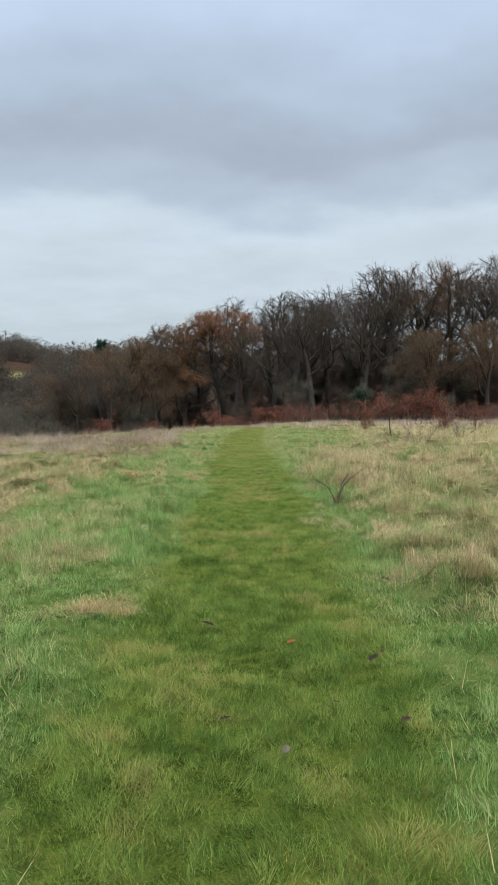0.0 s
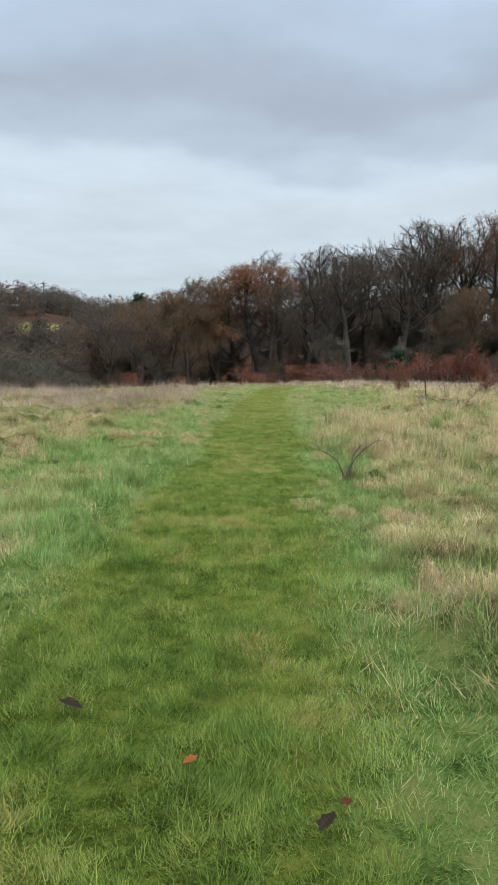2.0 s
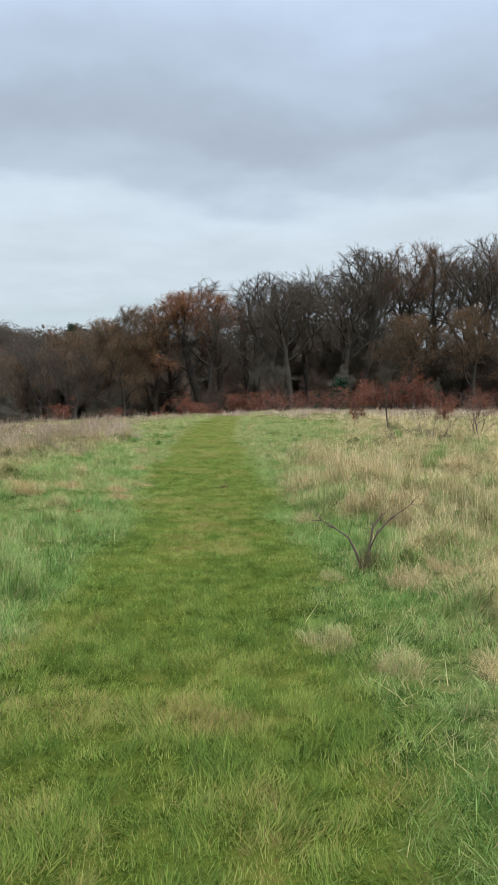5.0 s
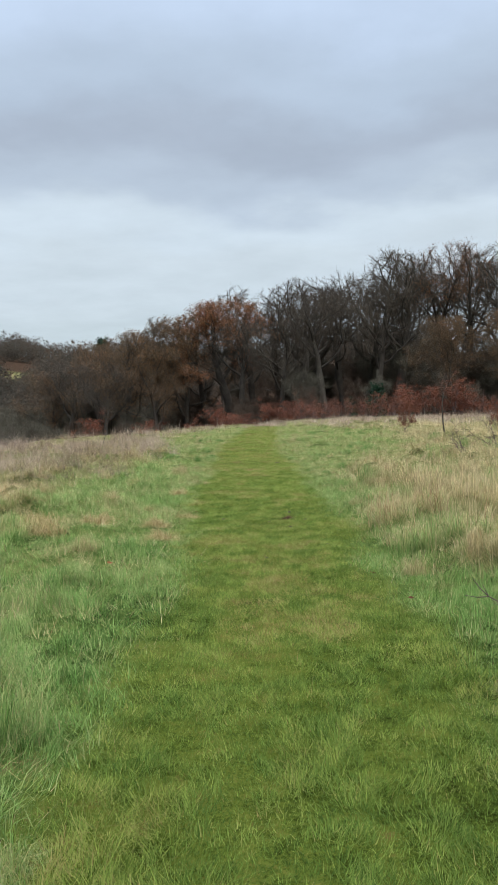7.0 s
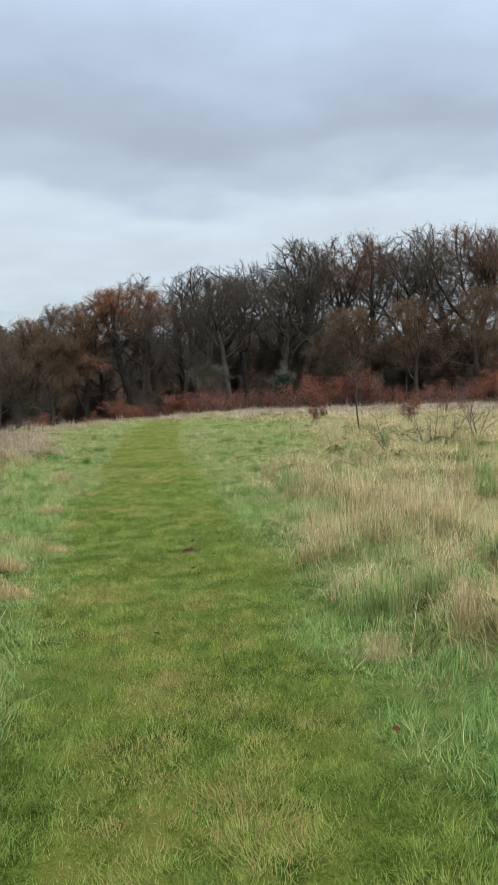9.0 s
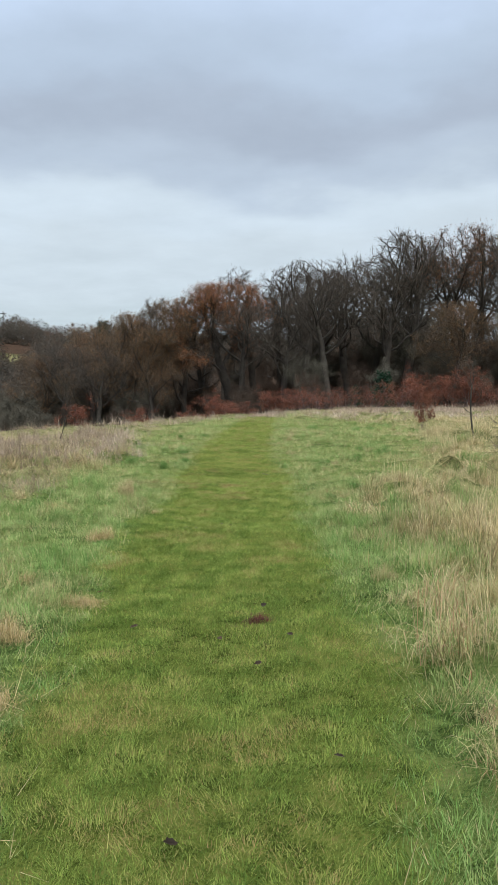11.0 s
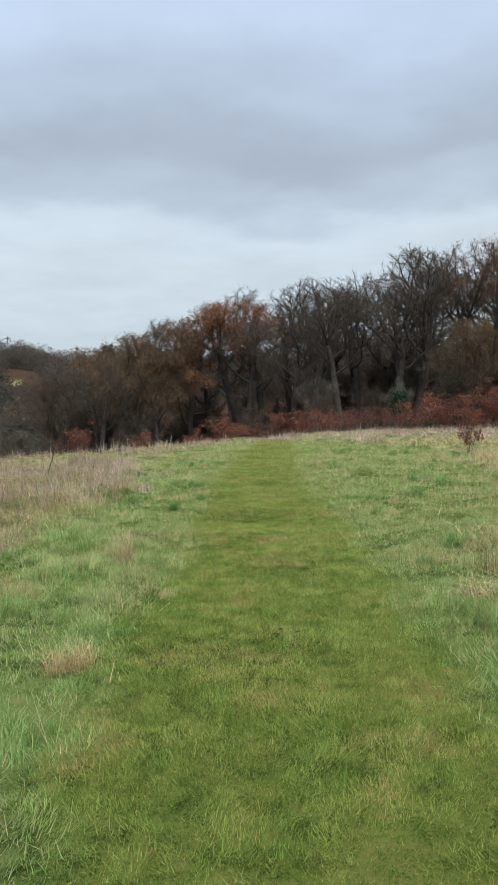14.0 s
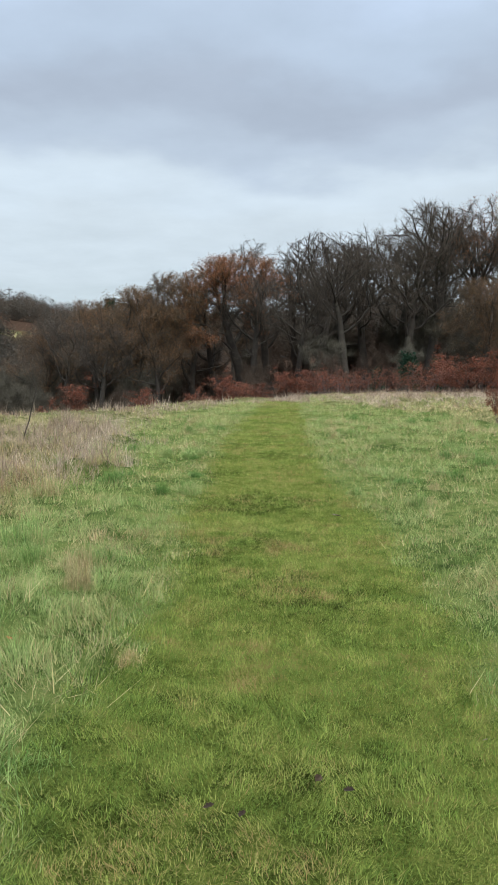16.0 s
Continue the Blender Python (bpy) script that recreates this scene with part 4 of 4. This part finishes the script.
def tall_straw():
    x1, y1 = scatter(300000, -6, 6.5, 0, 15)
    x2, y2 = scatter(340000, -16, 14, 14, 30)
    x3, y3 = scatter(250000, -17, 26, 29, 62)
    x, y = np.concatenate([x1, x2, x3]), np.concatenate([y1, y2, y3])
    wide = 0.85 + np.clip(y - 12, 0, 40) / 13.0
    clump = vnoise(x, y, 0.4, 61) * 0.4 + vnoise(x, y, 1.7, 62) * 0.35 + mounds(x, y) * 0.25
    st = np.maximum(strawness(x, y), smooth((y - 44) / 5) * np.maximum(off_path(x, y), smooth((y - 46) / 4)) * 0.9)
    thick = np.where((x < 0) & (y > 15), smooth((y - 15) / 3), 0.0)
    p = st * np.maximum(0.12 + 0.88 * smooth((clump - 0.36) / 0.3), 0.7 * thick) * np.where((x < 0) & (y < 15), 0.6, 1.0) * np.where(y > field_end(x) + 2, 0.0, 1.0)
    keep = rs.rand(len(x)) < p
    x, y, wide, clump, thick = x[keep], y[keep], wide[keep], clump[keep], thick[keep]
    n = len(x)
    tall = np.interp(y, [0, 6, 16, 22, 34, 44, 60], [0.18, 0.2, 0.25, 0.32, 0.32, 0.34, 0.34]) * np.where((x < 0) & (y < 15), 0.7, 1.0) * (1 + 0.35 * thick * smooth((32 - y) / 10))
    h = tall * (0.3 + 1.0 * smooth((clump - 0.2) / 0.6)) * rs.uniform(0.35, 1.3, n)
    tint = 0.22 + 0.2 * mounds(x, y) + 0.8 * (vnoise(x, y, 0.5, 63) - 0.5) + rs.normal(0, 0.18, n) + thick * (0.12 + 0.35 * (vnoise(x, y, 1.6, 64) - 0.4)) + 0.22 * smooth((y - 36) / 8)
    lean = np.abs(rs.normal(1.1, 0.3, n)) - 0.6 * thick
    upright = (rs.rand(n) < 0.3 * smooth((vnoise(x, y, 0.9, 67) - 0.42) / 0.2) * (0.3 + 0.7 * smooth((y - 4) / 3))) & (x > 0)
    lean = np.where(upright, rs.uniform(0.05, 0.5, n), lean)
    h, tint = np.where(upright, h * 1.2, h), np.where(upright, 0.55 + 0.15 * rs.rand(n), tint)
    w = (0.0026 + 0.0022 * rs.rand(n)) * wide * np.where(upright, 0.75, 1.0) * (0.7 + 0.3 * smooth((y - 5) / 5)) * (1 + 0.8 * smooth((y - 34) / 8))
    f = ((x < 0) & (y > 15)) | (y > 39 + 2 * rs.rand(n))
    g = ~f
    grass("tall_dry_grass", x[g], y[g], h[g] * 1.15, w[g], lean[g], tint[g], STRAW, "matted dry straw-coloured grass on rough ground", 0.5, 0.7, y[g] < 17)
    h = h[f] * (0.35 + 1.05 * vnoise(x[f], y[f], 0.8, 65)) * rs.uniform(0.6, 1.25, f.sum())
    tint = 0.2 + 0.75 * vnoise(x[f], y[f], 1.1, 66) + rs.normal(0, 0.16, f.sum())
    grass("feathery_dry_grass", x[f], y[f], h, w[f], lean[f] + rs.normal(0.1, 0.2, f.sum()), tint, FEATHER, "tall feathery pinkish-brown dead grass", 0.5, 0.8)


def thatch():
    x1, y1 = scatter(620000, -4.6, 5.6, -0.5, 18)
    x2, y2 = scatter(230000, -12, 11, 17, 31)
    x, y = np.concatenate([x1, x2]), np.concatenate([y1, y2])
    st, hump = strawness(x, y), mounds(x, y)
    clump = vnoise(x, y, 0.4, 71) * 0.45 + vnoise(x, y, 0.14, 72) * 0.3 + hump * 0.25
    west = 0.42 * smooth((path_middle(y) - 1.0 - x) / 0.8) * smooth((15 - y) / 3)
    keep = rs.rand(len(x)) < (0.05 + west + 0.72 * st) * smooth((clump - 0.4) / 0.2) * off_path(x, y)
    x, y = x[keep], y[keep]
    n = len(x)
    grass("dry_thatch", x, y, rs.uniform(0.06, 0.24, n), (0.0024 + 0.002 * rs.rand(n)) * (1 + np.clip(y - 12, 0, 30) / 11), rs.uniform(0.6, 1.42, n), 0.4 + 0.6 * (vnoise(x, y, 0.5, 73) - 0.5) + rs.normal(0, 0.2, n), STRAW,
          "matted dead grass lying between the green", 0.7, 0.7)


short_turf()
meadow_green()
tall_straw()
thatch()


def tuft_mesh(seed, radius, height, count, tone, mat, width=0.003, spread=0.2):
    """A ragged tussock: several tufts of unequal height that lean their own ways."""
    q = np.random.RandomState(seed)
    chunks, lots = [], 6
    wind = q.normal(0, 0.3, 2)
    for k in range(lots):
        a, r = q.uniform(0, 6.28), radius * q.uniform(0.1, 0.75) * (k > 0)
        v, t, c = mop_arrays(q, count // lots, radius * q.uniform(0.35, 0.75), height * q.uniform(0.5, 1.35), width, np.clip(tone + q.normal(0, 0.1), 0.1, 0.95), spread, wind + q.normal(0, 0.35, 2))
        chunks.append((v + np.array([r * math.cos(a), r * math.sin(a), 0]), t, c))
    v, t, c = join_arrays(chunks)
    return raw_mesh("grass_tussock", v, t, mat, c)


KINDS = {  # radius 0.3 m, height 0.2 m, scaled when planted
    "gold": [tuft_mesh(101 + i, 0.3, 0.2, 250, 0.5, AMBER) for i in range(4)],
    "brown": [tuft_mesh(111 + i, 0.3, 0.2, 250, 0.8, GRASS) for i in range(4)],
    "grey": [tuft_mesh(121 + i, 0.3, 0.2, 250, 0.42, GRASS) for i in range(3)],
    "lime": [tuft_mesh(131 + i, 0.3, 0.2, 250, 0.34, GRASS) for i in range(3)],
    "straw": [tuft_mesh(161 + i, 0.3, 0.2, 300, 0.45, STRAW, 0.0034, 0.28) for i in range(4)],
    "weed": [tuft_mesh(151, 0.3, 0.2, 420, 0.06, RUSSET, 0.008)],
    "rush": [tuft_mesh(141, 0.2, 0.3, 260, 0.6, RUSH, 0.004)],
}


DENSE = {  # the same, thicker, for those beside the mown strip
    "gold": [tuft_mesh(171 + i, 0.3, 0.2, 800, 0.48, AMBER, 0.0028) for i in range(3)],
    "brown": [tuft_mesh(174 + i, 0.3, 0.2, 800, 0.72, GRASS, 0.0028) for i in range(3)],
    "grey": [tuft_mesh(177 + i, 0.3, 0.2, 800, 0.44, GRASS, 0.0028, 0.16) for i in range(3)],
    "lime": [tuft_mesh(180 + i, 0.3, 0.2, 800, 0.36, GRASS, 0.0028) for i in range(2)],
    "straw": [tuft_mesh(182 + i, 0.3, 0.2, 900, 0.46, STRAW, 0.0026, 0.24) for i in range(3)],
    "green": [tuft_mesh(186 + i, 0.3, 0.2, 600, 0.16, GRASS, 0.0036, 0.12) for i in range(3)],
    "rush": KINDS["rush"], "weed": KINDS["weed"],
}


def tussock(x, y, radius, height, kind, label, kinds=DENSE):
    """One tuft of grass that springs from a common root."""
    ob = new("grass_tussock", rnd.choice(kinds[kind]))
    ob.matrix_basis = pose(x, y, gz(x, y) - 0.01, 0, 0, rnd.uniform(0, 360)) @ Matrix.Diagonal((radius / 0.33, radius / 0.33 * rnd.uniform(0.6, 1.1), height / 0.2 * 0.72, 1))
    tagged(ob, label, "tussock", "tussocks in the meadow")


GOLD, BROWN, GREY, LUSH = "flattened golden tussock of dead grass", "brown tussock of withered grass", "pale grey-green tussock of fine grass", "dark green upright tussock of rushes"
YELLOW = "yellow-green rounded tussock of grass"
for x, y, r, h, kind, label in (
        (-0.30, 2.75, 0.34, 0.13, "gold", GOLD), (-0.02, 2.55, 0.22, 0.09, "gold", GOLD), (-1.95, 5.9, 0.32, 0.24, "brown", BROWN), (-1.45, 5.75, 0.2, 0.15, "brown", BROWN),
        (-2.0, 12.3, 0.34, 0.2, "gold", GOLD), (-2.4, 12.9, 0.36, 0.24, "gold", GOLD), (-1.75, 13.0, 0.26, 0.18, "gold", GOLD), (-0.67, 11.9, 0.22, 0.14, "gold", GOLD), (-1.9, 14.55, 0.2, 0.36, "straw", "upright tussock of dry grass with a green foot"),
        (-1.25, 10.4, 0.3, 0.2, "grey", GREY), (-0.55, 7.5, 0.22, 0.36, "grey", GREY), (-0.2, 6.7, 0.2, 0.12, "grey", GREY), (2.12, 5.78, 0.24, 0.2, "lime", YELLOW), (1.9, 6.2, 0.2, 0.14, "brown", BROWN), (1.09, 23.6, 0.22, 0.2, "grey", GREY), (-0.96, 8.25, 0.24, 0.22, "grey", GREY), (-2.05, 17.2, 0.2, 0.15, "gold", GOLD), (2.7, 3.2, 0.3, 0.28, "straw", "straw-coloured tussock of matted dead grass"), (3.1, 4.6, 0.34, 0.3, "straw", "straw-coloured tussock of matted dead grass"), (2.4, 4.15, 0.28, 0.28, "straw", "straw-coloured tussock of matted dead grass"), (2.55, 3.55, 0.26, 0.26, "straw", "straw-coloured tussock of matted dead grass"), (2.35, 4.95, 0.26, 0.24, "straw", "straw-coloured tussock of matted dead grass"), (2.3, 5.5, 0.24, 0.2, "straw", "straw-coloured tussock of matted dead grass"), (2.28, 3.75, 0.2, 0.16, "brown", BROWN), (2.2, 4.5, 0.2, 0.2, "grey", GREY), (2.55, 4.7, 0.36, 0.2, "straw", "straw-coloured tussock of matted dead grass"), (2.4, 6.1, 0.34, 0.2, "straw", "straw-coloured tussock of matted dead grass"), (2.75, 7.0, 0.4, 0.26, "brown", BROWN), (2.85, 4.0, 0.42, 0.22, "straw", "tall straw-coloured tussock beside the mown strip"),
        (2.75, 5.2, 0.4, 0.22, "straw", "tall straw-coloured tussock beside the mown strip"), (1.97, 8.25, 0.2, 0.26, "rush", LUSH), (1.72, 8.0, 0.16, 0.1, "brown", BROWN),
        (1.55, 6.6, 0.22, 0.13, "brown", BROWN), (1.63, 10.5, 0.25, 0.18, "brown", BROWN), (2.16, 12.6, 0.35, 0.25, "lime", YELLOW), (1.75, 13.6, 0.4, 0.28, "brown", BROWN),
        (2.1, 13.4, 0.35, 0.28, "gold", GOLD), (1.86, 11.2, 0.34, 0.36, "grey", GREY), (-1.15, 15.65, 0.2, 0.17, "gold", GOLD), (-1.28, 14.2, 0.24, 0.12, "gold", GOLD),
        (-0.7, 13.65, 0.2, 0.12, "gold", GOLD), (-0.93, 12.85, 0.2, 0.14, "gold", GOLD), (1.45, 28.0, 0.35, 0.3, "grey", GREY), (0.85, 30.2, 0.35, 0.22, "grey", GREY),
        (-1.51, 18.3, 0.13, 0.3, "straw", "upright tussock of dry grass with a green foot"), (-3.1, 21.7, 0.4, 0.36, "brown", BROWN), (-3.1, 24.3, 0.45, 0.42, "brown", BROWN), (-0.95, 17.35, 0.13, 0.07, "gold", GOLD), (-2.36, 19.5, 0.34, 0.28, "grey", GREY)):
    tussock(x, y, r, h, kind, label)
def joined_tussocks(name, many, label):
    """Far tussocks that run into each other, as one mass."""
    chunks = []
    for me, m in many:
        v, c = np.zeros(len(me.vertices) * 3), np.zeros(len(me.vertices))
        t = np.zeros(len(me.loops), np.int32)
        me.vertices.foreach_get("co", v)
        me.loops.foreach_get("vertex_index", t)
        me.attributes["tint"].data.foreach_get("value", c)
        chunks.append((v.reshape(-1, 3) @ np.array(m.to_3x3()).T + np.array(m.translation), t.reshape(-1, 3), c))
    v, t, c = join_arrays(chunks)
    tagged(new(name, raw_mesh(name, v, t, many[0][0].materials[0], c)), label, "grass", kind="stuff")


spots = sorted(((rnd.uniform(-5, 6.5), rnd.uniform(1.5, 27)) for _ in range(1800)), key=lambda p: p[1])
placed, far_straw, far_green = [], [], []
for x, y in spots:  # the rough ground on both sides
    rough = float(strawness(np.array([x]), np.array([y]))[0])
    if rough < 0.35 or (abs(x) < 3.5 and y < 6.5) or any(math.hypot(x - a, y - b) < 0.36 for a, b in placed):
        continue
    placed.append((x, y))
    kind = rnd.choice(("brown", "straw", "straw", "straw", "grey", "lime"))
    big = 1.3 if x > 0 and y > 12 else 1.0
    r, h = rnd.uniform(0.16, 0.38) * big, rnd.uniform(0.14, 0.32) * big
    if len(placed) < 150:
        tussock(x, y, r, h, kind, {"straw": "straw-coloured tussock of matted dead grass", "brown": BROWN, "grey": GREY, "lime": YELLOW}[kind], DENSE if abs(x) < 3.4 and y < 16 else KINDS)
    else:
        m = pose(x, y, gz(x, y) - 0.01, 0, 0, rnd.uniform(0, 360)) @ Matrix.Diagonal((r / 0.33, r / 0.33, h / 0.28, 1))
        (far_straw if kind == "straw" else far_green).append((rnd.choice(KINDS[kind]), m))
joined_tussocks("far_dry_tussocks", far_straw, "straw-coloured tussocks running together in rough ground")
joined_tussocks("far_green_tussocks", far_green, "green and brown tussocks running together in rough ground")

tufts = 0
while tufts < 95:  # low tufts in the green on both sides of the strip
    y = rnd.uniform(9, 36)
    x = float(path_middle(y)) + rnd.choice((-1, 1)) * rnd.uniform(0.95, 1.2 + 0.16 * y)
    if float(strawness(np.array([x]), np.array([y]))[0]) > 0.4:
        continue
    tufts += 1
    kind = rnd.choice(("grey", "grey", "lime", "brown", "green", "green"))
    tussock(x, y, rnd.uniform(0.1, 0.22) * (1 + y / 60), rnd.uniform(0.08, 0.17) * (1 + y / 60), kind, {"brown": BROWN, "grey": GREY, "lime": YELLOW, "green": "low dark green tuft of meadow grass"}[kind])


# ---------- small things on the grass ----------
def fallen_leaf(x, y, size, turn, mat, label, curl=0.35):
    """A curled dead leaf with a rib and lobed edge."""
    bm = bmesh.new()
    rib, sides = [], [[], []]
    for i in range(7):
        f = i / 6
        w = math.sin(math.pi * min(f * 0.92 + 0.06, 1)) * 0.36 * (1 + 0.22 * math.cos(f * 19))
        z = curl * 0.4 * (f - 0.5) ** 2
        rib.append(bm.verts.new((f - 0.5, 0, z)))
        for k, s in enumerate((-1, 1)):
            sides[k].append(bm.verts.new((f - 0.5 + 0.04, s * w, z + curl * w * 0.8)))
    for s in sides:
        for i in range(6):
            bm.faces.new((rib[i], rib[i + 1], s[i + 1], s[i]))
    bmesh.ops.solidify(bm, geom=bm.faces[:], thickness=0.02)
    size *= 0.85
    bmesh.ops.scale(bm, vec=(size, size, size), verts=bm.verts)
    me = bpy.data.meshes.new("fallen_leaf")
    bm.to_mesh(me)
    bm.free()
    me.materials.append(mat)
    ob = new("fallen_leaf", me)
    ob.matrix_basis = pose(x, y, gz(x, y) + 0.06, rnd.uniform(-20, 20), rnd.uniform(-20, 20), turn)
    tagged(ob, label, "leaf", "fallen leaves on the grass")


RED, DARK, PALE = "curled russet-red fallen leaf on the grass", "dark rotten leaf lying on the grass", "bleached pale leaf lying on the grass"
for x, y, s, turn, mat, label in (
        (0.72, 2.19, 0.12, 10, DARKLEAF, DARK), (1.28, 1.86, 0.07, 40, DEADLEAF, RED), (1.82, 1.68, 0.06, 100, DEADLEAF, RED), (1.76, 1.57, 0.10, 60, DARKLEAF, DARK),
        (1.82, 0.75, 0.07, 20, DARKLEAF, DARK), (1.26, 0.43, 0.06, 80, PALELEAF, PALE), (1.5, 0.94, 0.07, 15, PALELEAF, PALE), (0.97, 0.72, 0.07, 200, DARKLEAF, DARK),
        (-0.17, 12.89, 0.06, 30, DARKLEAF, DARK), (0.36, 12.75, 0.05, 130, DARKLEAF, DARK), (0.76, 12.8, 0.06, 300, DARKLEAF, DARK), (0.58, 13.35, 0.06, 80, DARKLEAF, DARK),
        (0.6, 12.38, 0.05, 10, DARKLEAF, DARK), (0.22, 20.8, 0.13, 20, PALELEAF, PALE), (-0.01, 16.23, 0.045, 60, DARKLEAF, DARK), (0.09, 16.16, 0.05, 150, DARKLEAF, DARK),
        (-0.36, 16.04, 0.045, 10, DARKLEAF, DARK), (-0.25, 16.01, 0.04, 70, DARKLEAF, DARK), (0.62, 16.54, 0.03, 0, PALELEAF, PALE), (-1.58, 17.37, 0.06, 90, DEADLEAF, RED),
        (1.88, 11.45, 0.08, 100, DEADLEAF, RED), (1.27, 10.33, 0.07, 20, DEADLEAF, RED), (-0.62, 13.75, 0.06, 45, DEADLEAF, RED), (0.97, 11.47, 0.05, 0, DARKLEAF, DARK), (0.41, 10.9, 0.06, 30, DARKLEAF, DARK),
        (-0.9, 10.6, 0.07, 60, DEADLEAF, RED), (1.45, 9.6, 0.05, 10, DEADLEAF, RED)):
    fallen_leaf(x, y, s, turn, mat, label)


tussock(0.53, 13.18, 0.13, 0.06, "weed", "dead reddish-brown weed on the mown turf")
